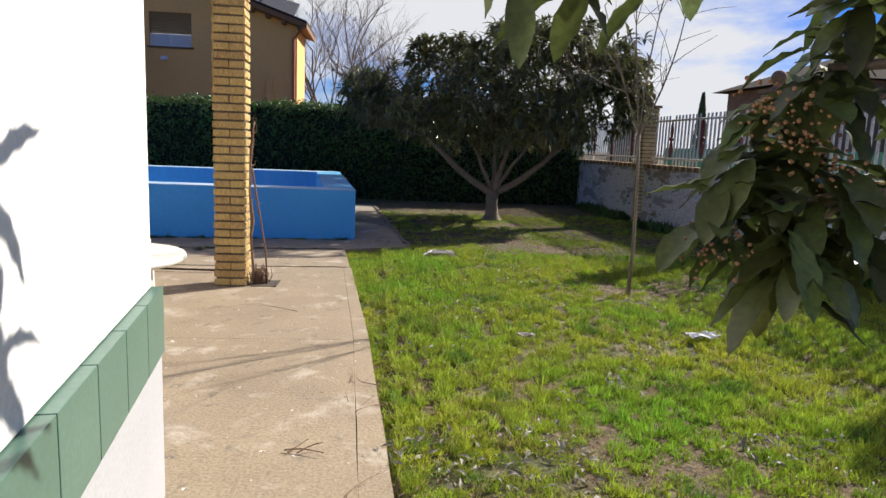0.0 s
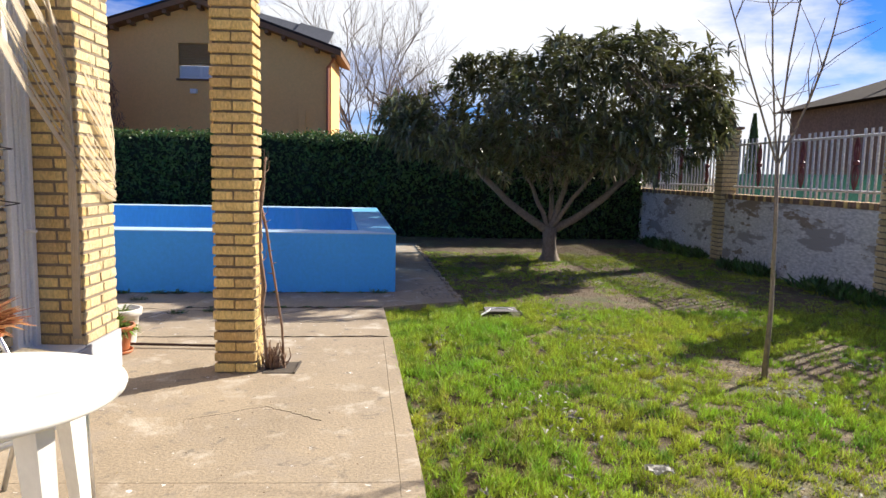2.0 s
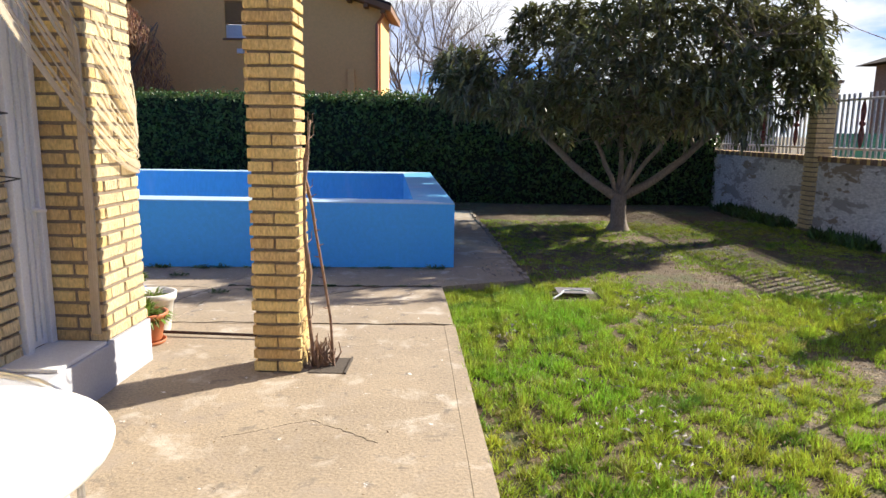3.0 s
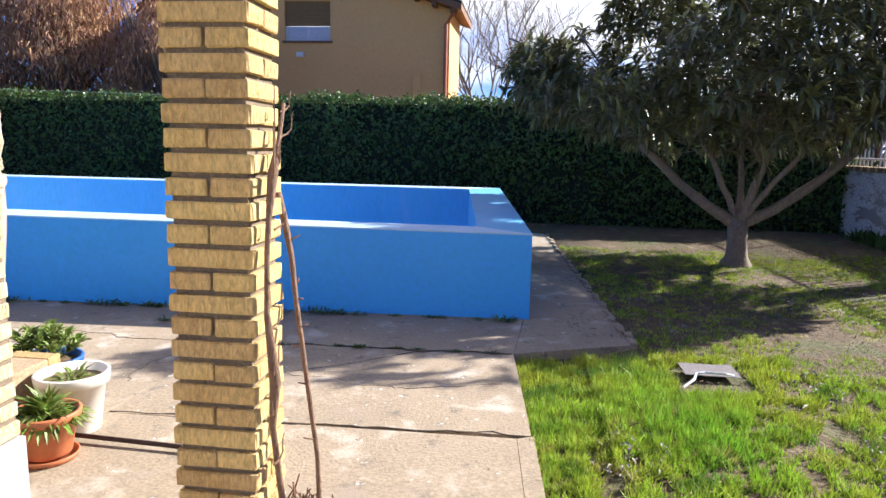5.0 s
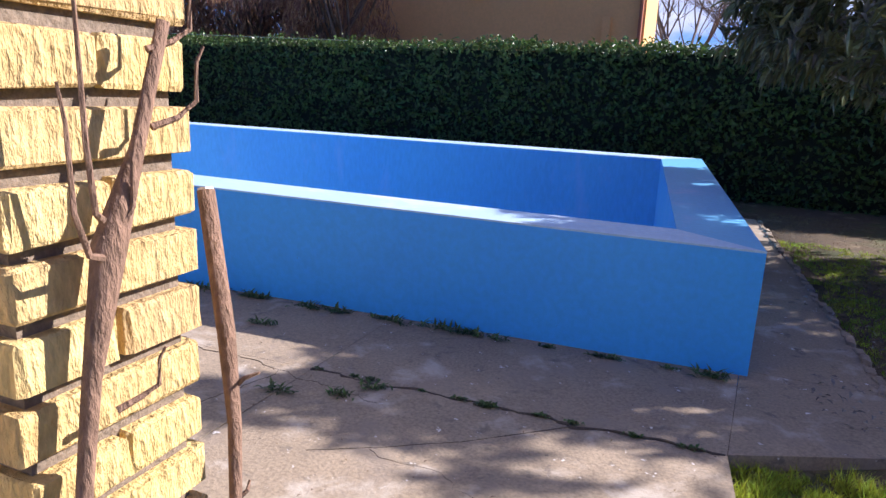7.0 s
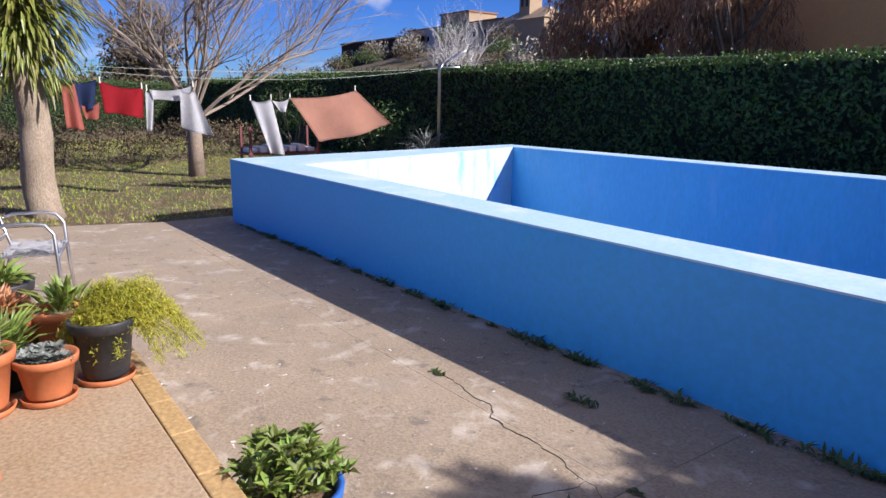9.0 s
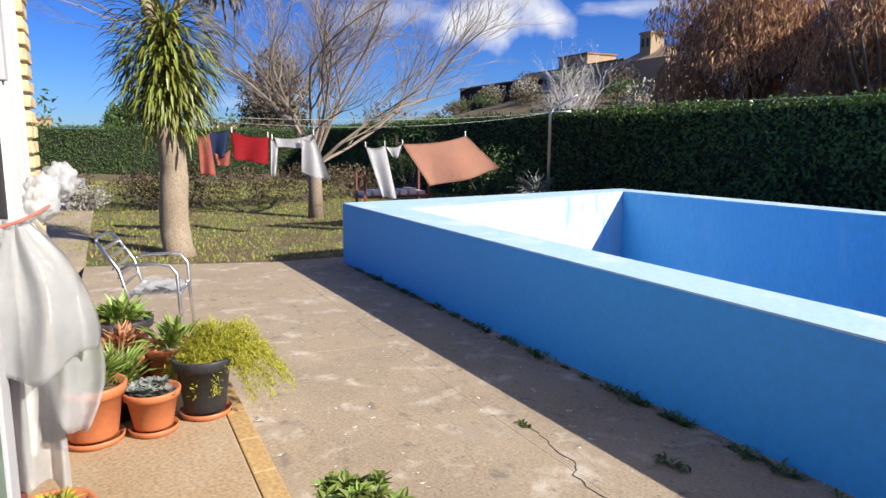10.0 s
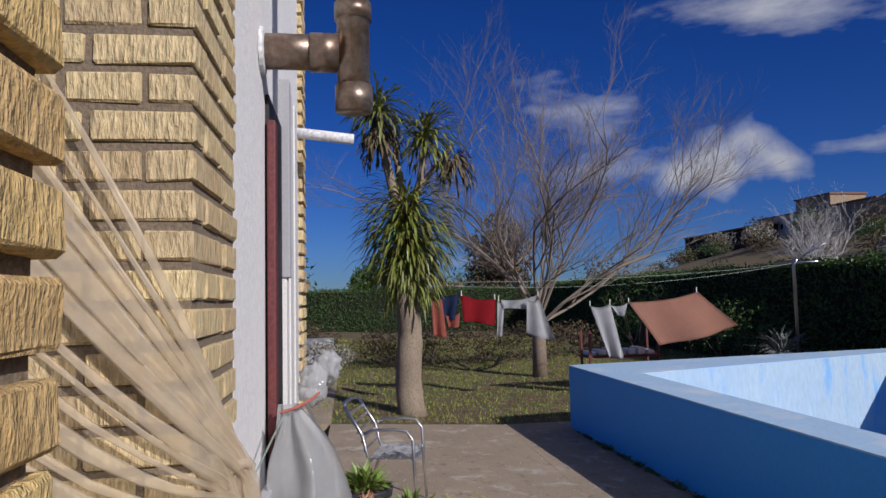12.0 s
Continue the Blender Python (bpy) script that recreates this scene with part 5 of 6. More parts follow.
bush(p, z, 620, 0.20, 0.21, 0.075, 0.026, GREEN_LEAF)
p, z = pot("flower_pot", (-0.50, 4.74, 0.722), 0.10, 0.12, TERRACOTTA, "reddish trailing succulent in a pot on the table", None)
tuft(p, z, 520, 0.8, 0.9, 0.14, 0.020, RED_SUCCULENT, droop=0.3)
tuft(p, z + 0.05, 25, 0.5, 1.0, 0.20, 0.006, RED_SUCCULENT, "flower_stalk")

# ---- vine and its stake beside the pillar ----
random.seed(9)
vine = thing("vine", "bare gnarled grapevine trunk beside the brick pillar", "vine", (0.03, 7.14, 0.0))
bm = bmesh.new()
tr = [(0.02, 0.02, -0.08), (0.015, -0.04, 0.15), (0.0, -0.08, 0.45), (0.02, -0.10, 0.62), (0.0, -0.11, 0.85), (0.0, -0.10, 1.04), (0.0, -0.08, 1.16), (0.005, -0.05, 1.30), (0.01, -0.01, 1.40), (0.015, 0.03, 1.53)]
tube(bm, tr, (0.019, 0.012, 0.011, 0.020, 0.010, 0.009, 0.010, 0.018, 0.008, 0.007), 9)
part("trunk", bm, BARK_VINE, vine, "", True)
for h, side, up in ((0.32, 1, 0.08), (0.50, -1, 0.05), (0.62, 1, 0.10), (0.64, -1, 0.04), (0.80, 1, 0.06), (0.95, -1, 0.07), (1.12, 1, 0.05), (1.29, -1, 0.14), (1.31, 1, 0.08), (1.33, -1, 0.20), (1.42, 1, 0.07), (1.50, 1, 0.06)):
    bm = bmesh.new()
    s = Vector((0.01, -0.10 if h < 1.0 else -0.06 if h < 1.35 else 0.01, h))
    d = Vector((0.03, 0.055 * side, 0.0)) + Vector((random.uniform(-0.02, 0.01), random.uniform(-0.02, 0.02), 0))
    d *= 0.6
    tube(bm, [s, s + d * 0.7 + Vector((0, 0, 0.01)), s + d * 1.2 + Vector((0, 0, up * 0.4)), s + d * 1.25 + Vector((0, 0, up)), s + d * 1.45 + Vector((0, 0, up * 1.25))], (0.0045, 0.0035, 0.003, 0.0022, 0.0015), 5)
    part("shoot", bm, BARK_VINE, vine)
bm = bmesh.new()
for _ in range(90):
    a, q = random.random() * math.tau, 0.10 * random.random()
    s = Vector((0.06 + q * math.cos(a), 0.02 + q * math.sin(a), -0.03))
    branch(bm, s, s + Vector((random.uniform(-0.05, 0.05), random.uniform(-0.05, 0.05), random.uniform(0.05, 0.22))), 0.007, 0.003, 0.2, 2, 4)
part("root_tuft", bm, BARK_VINE, vine)
cane = thing("vine_cane", "cut dry vine cane leaning on the brick pillar", "stick", (0, 0, 0))
bm = bmesh.new()
cp = [(0.17, 7.14, -0.02), (0.15, 7.17, 0.30), (0.10, 7.20, 0.60), (0.05, 7.25, 0.84), (0.02, 7.29, 1.00), (-0.015, 7.32, 1.12), (-0.075, 7.357, 1.315)]
tube(bm, cp, (0.009, 0.009, 0.009, 0.009, 0.010, 0.0135, 0.0135), 10)
for k in range(9):
    s = Vector(cp[k % 5]).lerp(Vector(cp[k % 5 + 1]), random.random())
    branch(bm, s, s + Vector((random.uniform(-0.04, 0.05), random.uniform(-0.04, 0.04), random.uniform(0, 0.04))), 0.005, 0.002, 0.2, 2, 4)
cane_bar = part("cane", bm, BARK_VINE, cane, "", True)
bm = bmesh.new()
tube(bm, ((-0.0752, 7.3571, 1.3145), (-0.0764, 7.3579, 1.3183)), 0.0115, 10)
part("cut_face", bm, PLASTIC, cane_bar, "pale sawn end")
pit = thing("planting_hole", "small square planting hole with loose soil at the pillar foot", "planting hole", (0.16, 7.14, 0.0), kind="structure")
part("soil", boxed((-0.12, -0.14, -0.06), (0.10, 0.14, 0.003)), JOINT, pit)
part("soil_edge", boxed((0.10, -0.15, -0.05), (0.112, 0.15, 0.010)), JOINT, pit)

# ---- strip curtain pulled aside at the door ----
random.seed(12)
cur = thing("strip_curtain", "beige plastic strip curtain gathered and tied to the brick pier", "curtain", (0, 0, 0))
knot = Vector((-1.12, 7.265, 1.30))


def band(bm, pts, widths, thick=0.0025):
    """A flat soft strip along points that faces the walk."""
    rings = []
    for i, p in enumerate(pts):
        d = (pts[min(i + 1, len(pts) - 1)] - pts[max(i - 1, 0)]).normalized()
        side = d.cross(Vector((1, 0.15, 0))).normalized()
        nor = side.cross(d)
        rings.append([bm.verts.new(p + side * widths[i] * math.cos(a) / 2 + nor * thick * math.sin(a) + nor * 0.0025 * math.sin(3 * a + i * 0.4)) for a in np.linspace(0, math.tau, 9)[:-1]])
    for r, s in zip(rings, rings[1:]):
        for k in range(8):
            bm.faces.new((r[k], r[(k + 1) % 8], s[(k + 1) % 8], s[k]))
    bm.faces.new(rings[0]), bm.faces.new(rings[-1])


N = 15
for k in range(N):
    f = k / (N - 1)
    s = Vector((-1.16 - 0.02 * (k % 3), 5.75 + 0.93 * f, 2.5))
    mid = Vector((-1.0 + random.uniform(-0.012, 0.012), 6.95 + random.uniform(-0.02, 0.02), 1.20 + 0.86 * f ** 1.15 + random.uniform(-0.02, 0.02)))
    e = knot + Vector((random.uniform(-0.02, 0.02), random.uniform(-0.03, 0.02), (f - 0.5) * 0.10))
    e2 = Vector((-1.17 + random.uniform(-0.05, 0.05), 7.265 + random.uniform(-0.03, 0.035), 0.34 + random.uniform(-0.04, 0.1)))
    ctrl = [s, s.lerp(mid, 0.5) + Vector((0, -0.04, -0.10 * (1 - f))), mid, Vector((-0.995 + random.uniform(-0.008, 0.008), 7.215, mid.z + (e.z - mid.z) * 0.7 - 0.04 * (1 - f))), e, e.lerp(e2, 0.12) + Vector((0.01, 0.02, 0)), e.lerp(e2, 0.5), e2]
    pts = []
    for a, b in zip(ctrl, ctrl[1:]):
        for t in (0, 0.33, 0.66):
            pts.append(a.lerp(b, t))
    pts.append(e2)
    for _ in range(3):
        pts = [pts[0]] + [(a + b * 2 + c) / 4 for a, b, c in zip(pts, pts[1:], pts[2:])] + [pts[-1]]
    w0 = random.choice((0.018, 0.026, 0.036, 0.05))
    widths = [w0 * (0.75 + 0.35 * math.sin(i * 0.7 + k)) for i in range(len(pts))]
    bm = bmesh.new()
    band(bm, pts, widths)
    part("strand", bm, STRAND, cur, "", True)
bm = bmesh.new()
tube(bm, [knot + Vector((0.022 * math.cos(a), 0.03 * math.sin(a) - 0.01, 0.012 * math.sin(2 * a))) + Vector((0, 0, 0.02)) for a in np.linspace(0, math.tau * 1.1, 14)], 0.012, 7)
part("tie", bm, STRAND, cur, "twisted strand that ties the curtain back", True)
bm = bmesh.new()
tube(bm, ((-1.2, 5.7, 2.52), (-1.2, 6.75, 2.52)), 0.012, 6)
part("rail", bm, ALU, cur)
# a few strands that hang straight down by the pier
for k in range(4):
    bm = bmesh.new()
    x, y = -1.05 - 0.012 * k, 6.66
    tube(bm, ((-1.14, 6.60, 2.5), (x, y, 1.9), (x + 0.01, y + 0.01, 1.0), (x, y, 0.33)), 0.010, 6)
    part("strand", bm, STRAND, cur, "", True)

# ---- wall lantern ----
lan = thing("wall_lantern", "black iron wall lantern with amber glass and scrolled bracket", "lantern", (-0.98, 5.60, 2.12))
bm = bmesh.new()
lathe(bm, [(0.05, 0.0), (0.075, 0.02), (0.08, 0.03)], 6)
part("base", bm, IRON, lan)
bm = bmesh.new()
lathe(bm, [(0.072, 0.03), (0.115, 0.26)], 6)
part("glass", bm, AMBER, lan, "amber glass")
for k in range(6):
    a = k * math.tau / 6
    bm = bmesh.new()
    tube(bm, ((0.075 * math.cos(a), 0.075 * math.sin(a), 0.03), (0.118 * math.cos(a), 0.118 * math.sin(a), 0.26)), 0.006, 5)
    part("bar", bm, IRON, lan)
bm = bmesh.new()
lathe(bm, [(0.14, 0.26), (0.13, 0.28), (0.05, 0.36), (0.015, 0.40)], 6)
part("cap", bm, IRON, lan)
bm = bmesh.new()
tube(bm, [(-0.35, 0, 0.1), (-0.2, 0, 0.0), (-0.05, 0, -0.06), (0.0, 0, 0.0)], 0.01, 6)
for k in range(26):
    a = random.random() * math.tau
    tube(bm, ((-0.1, 0, -0.03), (-0.1 + 0.06 * math.cos(a), 0.06 * math.sin(a), -0.03 + random.uniform(-0.06, 0.05))), 0.006, 4)
part("bracket", bm, IRON, lan)

# wire loops strung over the porch wall
for z, y in ((1.55, 5.9), (1.24, 5.95)):
    bm = bmesh.new()
    tube(bm, [(-1.30, 4.9, z), (-1.26, 5.4, z - 0.03), (-1.24, y, z - 0.05), (-1.18, y + 0.35, z - 0.02), (-1.29, y + 0.30, z)], 0.004, 5)
    solid("wire", bm, IRON, "thin dark wire strung along the brick wall", "wire")

# ---- flue pipe and stub on the rear wall ----
flue = thing("flue_pipe", "weathered brown metal flue pipe with a tee joint on the wall", "pipe", (0, 0, 0))
bm = bmesh.new()
tube(bm, ((-2.05, 7.15, 2.52), (-2.05, 7.44, 2.52)), 0.062, 20)
part("wall_pipe", bm, COPPER, flue, "", True)
bm = bmesh.new()
tube(bm, ((-2.05, 7.51, 2.32), (-2.05, 7.51, 3.6)), 0.058, 20)
part("riser", bm, COPPER, flue, "", True)
for a, b, r in (((-2.05, 7.36, 2.52), (-2.05, 7.46, 2.52), 0.068), ((-2.05, 7.51, 2.31), (-2.05, 7.51, 2.40), 0.066), ((-2.05, 7.51, 2.64), (-2.05, 7.51, 2.70), 0.066)):
    bm = bmesh.new()
    tube(bm, (a, b), r, 20)
    part("collar", bm, COPPER, flue, "", True)
bm = bmesh.new()
lathe(bm, [(0.085, 0), (0.08, 0.012), (0.062, 0.016)], 20)
ob = part("wall_plate", bm, PAPER, flue)
ob.matrix_world = pose(-2.05, 7.192, 2.52, -90, 0, 0)
bm = bmesh.new()
tube(bm, ((-3.5, 7.15, 2.60), (-3.5, 7.52, 2.56)), 0.03, 12)
solid("drain_stub", bm, PAPER, "short white drain pipe sticking out of the wall", "pipe", smooth=True)

# ---- bundle wrapped in milky plastic sheet by the wall ----
def drape(name, left, right, bottom, x, seed, gather=0.25):
    """A thin sheet that hangs from its tie: edges and hem as functions of the drop, soft folds that fade downwards."""
    bm = bmesh.new()
    nu, nv = 34, 26
    rows = []
    for j in range(nv + 1):
        v = j / nv
        row = []
        for i in range(nu + 1):
            u = i / nu
            z = 1.30 - v * (1.30 - bottom(u))
            y = left(v) + (right(v) - left(v)) * u
            fold = 0.030 * math.sin(u * 11 + seed + 1.5 * v) + 0.014 * math.sin(u * 23 + 2 * seed) * (1 - v) + 0.05 * noise.noise(Vector((u * 2.2, v * 2.0, seed)))
            row.append(bm.verts.new((x + fold * (gather + 0.8 * v) + 0.05 * math.sin(u * math.pi) * v, y + 0.006 * math.sin(v * 9 + u * 5 + seed), z)))
        rows.append(row)
    for a, b in zip(rows, rows[1:]):
        for i in range(nu):
            bm.faces.new((a[i], a[i + 1], b[i + 1], b[i]))
    bmesh.ops.solidify(bm, geom=bm.faces[:], thickness=0.0015)
    return part(name, bm, SHEET, bag, "", True)


def puff(name, at, size, seed):
    """A crumpled ball of sheet above the tie."""
    bm = bmesh.new()
    bmesh.ops.create_icosphere(bm, subdivisions=4, radius=1)
    for v in bm.verts:
        q = v.co.copy()
        f = 0.8 + 0.35 * noise.noise(q * 1.6 + Vector((seed, 0, 0))) + 0.35 * abs(noise.noise(q * 3.0 + Vector((0, seed, 0))))
        v.co = Vector((q.x * size[0] * f, q.y * size[1] * f, q.z * size[2] * f)) + Vector(at)
    return part(name, bm, SHEET, bag, "", True)


bag = thing("plastic_bundle", "bundle wrapped in crumpled milky plastic sheet tied to the wall", "plastic bundle", (-1.97, 7.0, 0.0))
drape("sheet", lambda v: 0.27 - 0.055 * math.sin(min(v * 2.2, 1.57)), lambda v: 0.33 + 0.16 * math.sin(min(v * 2.0, 2.2)), lambda u: 0.86 - 0.04 * math.sin(u * 5), 0.0, 1.0)
drape("hanging_sheet", lambda v: 0.29 + 0.03 * v, lambda v: 0.34 + 0.155 * math.sin(v * 2.45), lambda u: 0.80 - 0.17 * math.sin(min(u * 1.5, 1.0) * 1.57), -0.05, 2.0)
drape("back_sheet", lambda v: 0.24 - 0.03 * v, lambda v: 0.32 + 0.06 * v, lambda u: 0.42 + 0.05 * math.sin(u * 4), -0.10, 3.0)
puff("gathered_top", (-0.10, 0.36, 1.36), (0.06, 0.055, 0.075), 3.0)
puff("gathered_top", (-0.28, 0.40, 1.40), (0.07, 0.06, 0.07), 5.0)
bm = bmesh.new()
tube(bm, ((0.02, 0.26, 1.29), (0.03, 0.31, 1.305), (0.02, 0.36, 1.33), (-0.05, 0.38, 1.34)), 0.005, 6)
part("tie", bm, CLOTH_PINK, bag, "pink tie")
bm = bmesh.new()
tube(bm, ((0.02, 0.27, 1.28), (0.30, 0.22, 1.17), (0.55, 0.20, 1.08)), 0.003, 4)
part("cord", bm, CORD, bag)
lean = thing("leaning_board", "grey weathered board leaning behind the plastic bundle, with a green stand-in for a reflection", "board", (0, 0, 0))
part("board", boxed((-2.02, 7.20, TZ), (-1.86, 7.235, 1.05), 0.006), GREY_BASE, lean)
# green piece added to paint a greenish reflection, no second board
part("board", boxed((-1.83, 7.20, TZ), (-1.70, 7.228, 0.86), 0.006), GREEN_TILE, lean)

# ---- clothes line ----
cl = thing("clothes_post", "grey metal clothes-line post with a bent arm", "post", (-12.4, 16.55, -0.2))
bm = bmesh.new()
tube(bm, ((0, 0, -0.1), (0, 0, 2.35), (0.06, 0.02, 2.5)), 0.035, 8)
part("pole", bm, ALU, cl, "", True)
bm = bmesh.new()
tube(bm, ((-0.05, -0.05, 2.38), (0.2, 0.2, 2.62), (0.42, 0.42, 2.78)), 0.022, 6)
tube(bm, ((-0.3, -0.25, 2.42), (0.35, 0.3, 2.42)), 0.02, 6)
part("arm", bm, ALU, cl, "", True)
for off, sag in ((-0.2, 0.25), (0.25, 0.12)):
    bm = bmesh.new()
    a, b = Vector((-12.4, 16.5, 2.2)), Vector((-11.6 + off, 8.3, 1.95))
    tube(bm, [a.lerp(b, t) + Vector((0, 0, -sag * 4 * t * (1 - t))) for t in np.linspace(0, 1, 24)], 0.004, 4)
    solid("clothes_line", bm, CORD, "thin green clothes line strung to the post", "clothes line")
bm = bmesh.new()
tube(bm, ((-12.4, 16.5, 2.3), (-6.0, 17.8, 2.25)), 0.004, 4)
solid("clothes_line", bm, CORD, "thin green clothes line strung to the hedge", "clothes line")


def cloth_sheet(name, outline, mat, label, waves=0.05, seed=0.0):
    """Hanging laundry: a four-cornered sheet (top-left, top-right, bottom-right, bottom-left) with folds."""
    c = [Vector(p) for p in outline]
    bm = bmesh.new()
    n = 18
    rows = []
    for j in range(n + 1):
        row = []
        for i in range(n + 1):
            u, v = i / n, j / n
            p = (c[0] * (1 - u) + c[1] * u) * (1 - v) + (c[3] * (1 - u) + c[2] * u) * v
            p = p + Vector((waves * math.sin(u * 9 + seed + v * 1.5) * (0.3 + v), 0.3 * waves * math.cos(u * 7 + seed), waves * 0.5 * math.sin(u * 5 + seed) * v - 0.05 * math.sin(u * math.pi) * (1 - v)))
            row.append(bm.verts.new(p))
        rows.append(row)
    for a, b in zip(rows, rows[1:]):
        for i in range(n):
            bm.faces.new((a[i], a[i + 1], b[i + 1], b[i]))
    bmesh.ops.solidify(bm, geom=bm.faces[:], thickness=0.004)
    return solid(name, bm, mat, label, "laundry", smooth=True)


LX = -11.5
cloth_sheet("red_blanket", ((LX, 9.42, 1.72), (LX, 10.06, 1.62), (LX, 10.04, 1.16), (LX, 9.46, 1.22)), CLOTH_RED, "red blanket folded over the clothes line", 0.04)
cloth_sheet("white_shirt", ((LX, 10.15, 1.60), (LX, 10.85, 1.68), (LX - 0.1, 10.80, 1.45), (LX, 10.20, 1.42)), CLOTH_WHITE, "white shirt pegged on the clothes line", 0.04, 1.0)
cloth_sheet("shirt_sleeve", ((LX, 10.10, 1.58), (LX, 10.24, 1.60), (LX, 10.18, 0.95), (LX, 10.08, 0.95)), CLOTH_WHITE, "white sleeve hanging from the clothes line", 0.02, 2.0)
cloth_sheet("white_shirt", ((LX + 0.1, 10.62, 1.60), (LX + 0.1, 10.86, 1.60), (LX + 0.1, 11.12, 0.82), (LX + 0.1, 10.62, 1.0)), CLOTH_WHITE, "white shirt blown by the wind on the line", 0.05, 3.0)
cloth_sheet("white_trousers", ((LX, 11.80, 1.46), (LX, 12.20, 1.48), (LX, 12.45, 0.50), (LX, 12.12, 0.48)), CLOTH_WHITE, "white trousers hanging on the clothes line", 0.05, 0.5)
cloth_sheet("white_cloth", ((LX, 12.2, 1.46), (LX, 12.56, 1.50), (LX, 12.5, 1.28), (LX, 12.36, 1.24)), CLOTH_WHITE, "small white cloth on the clothes line", 0.03, 1.5)
cloth_sheet("peach_sheet", ((LX, 12.55, 1.50), (LX, 13.95, 1.66), (LX + 0.30, 14.55, 1.02), (LX + 0.20, 13.05, 0.68)), CLOTH_PEACH, "peach bedsheet billowing on the clothes line", 0.05, 2.0)
cloth_sheet("navy_garment", ((LX, 9.05, 1.72), (LX, 9.40, 1.74), (LX, 9.34, 1.30), (LX, 9.10, 1.25)), CLOTH_NAVY, "navy garment on the clothes line", 0.04, 0.2)
cloth_sheet("pink_cloth", ((LX, 9.15, 1.35), (LX, 9.42, 1.40), (LX, 9.40, 1.15), (LX, 9.2, 1.12)), CLOTH_PINK, "pink cloth on the clothes line", 0.03, 0.9)
cloth_sheet("pink_towel", ((LX + 0.8, 8.80, 1.66), (LX + 0.8, 8.98, 1.66), (LX + 0.8, 9.06, 1.02), (LX + 0.8, 8.82, 1.02)), CLOTH_PINK, "pink towel hanging beside the palm trunk", 0.03, 0.4)
for k, (y, z) in enumerate(((9.45, 1.73), (10.05, 1.65), (10.12, 1.62), (10.85, 1.70), (11.82, 1.49), (12.2, 1.51), (12.56, 1.53), (13.9, 1.70))):
    bm = boxed((-0.008, -0.008, -0.05), (0.008, 0.008, 0.05), 0.003)
    ob = solid("clothes_peg", bm, PLASTIC, "white clothes peg on the line", "clothes peg", group="clothes pegs")
    ob.location = (LX, y, z)

# garden table and shelf with white things behind the pool
gs = thing("plant_stand", "dark plant stand with white trays behind the pool", "stand", (-12.6, 12.8, -0.2))
for x in (-0.25, 0.25):
    for y in (-0.7, 0.7):
        part("leg", boxed((x - 0.02, y - 0.02, 0), (x + 0.02, y + 0.02, 1.15)), RED_IRON, gs)
part("shelf", boxed((-0.28, -0.75, 0.62), (0.28, 0.75, 0.66)), RED_IRON, gs)
for k in range(7):
    part("tray", boxed((-0.2, -0.7 + 0.2 * k, 0.66), (0.2, -0.55 + 0.2 * k, 0.74 + 0.03 * (k % 3)), 0.02), PAPER, gs)
p, z = pot("flower_pot", (-12.4, 16.2, 0.05), 0.18, 0.35, PLASTIC, "pot with a spiky blue-green plant by the clothes post")
tuft(p, z, 120, 0.9, 0.7, 0.55, 0.03, SUCCULENT, droop=0.3)

# ---- loquat branch that hangs near the walk ----
random.seed(21)
near = thing("loquat_tree", "loquat tree with large ribbed leaves and brown buds", "tree", (0, 0, 0))
bm = bmesh.new()
tube(bm, ((3.35, 1.75, -0.1), (3.3, 1.8, 0.5), (3.35, 1.85, 1.2), (3.2, 1.95, 1.8)), (0.09, 0.07, 0.06, 0.05), 8)
tips = []
for a, b, r in (((3.3, 1.9, 1.4), (2.45, 2.55, 1.25), 0.03), ((3.3, 1.9, 1.6), (2.5, 2.6, 1.65), 0.03), ((3.2, 1.95, 1.8), (1.75, 2.55, 1.96), 0.028), ((2.6, 2.45, 1.3), (2.25, 2.55, 1.24), 0.014), ((2.6, 2.5, 1.3), (2.36, 2.5, 1.14), 0.012), ((2.7, 2.4, 1.4), (2.65, 2.65, 1.2), 0.012), ((2.7, 2.45, 1.6), (2.35, 2.6, 1.45), 0.012), ((2.7, 2.4, 1.65), (2.65, 2.6, 1.85), 0.012), ((3.0, 2.1, 1.4), (2.9, 2.6, 1.2), 0.014), ((3.0, 2.1, 1.6), (3.0, 2.6, 1.6), 0.014), ((1.95, 2.5, 1.9), (1.6, 2.5, 1.93), 0.01), ((2.1, 2.45, 1.9), (1.95, 2.62, 1.96), 0.01)):
    tips.append(branch(bm, a, b, r, r * 0.45, 0.06, 5, 6)[-1])
part("trunk", bm, BARK, near, "", True)


def big_leaf(bm, at, way, up, l, w):
    way, up = Vector(way).normalized(), Vector(up)
    side = way.cross(up).normalized()
    nor = side.cross(way)
    n = 9
    rows = []
    for i in range(n + 1):
        t = i / n
        half = w * 0.5 * (math.sin(math.pi * min(1, t * 0.97 + 0.03)) ** 0.8) * (0.75 + 0.5 * t)
        c = Vector(at) + way * l * t - nor * l * 0.30 * t * t
        rib = 0.004 * (1 if i % 2 else -1)
        rows.append([bm.verts.new(c - side * half + nor * (half * 0.35 + rib)), bm.verts.new(c), bm.verts.new(c + side * half + nor * (half * 0.35 + rib))])
    for a, b in zip(rows, rows[1:]):
        bm.faces.new((a[0], a[1], b[1], b[0]))
        bm.faces.new((a[1], a[2], b[2], b[1]))


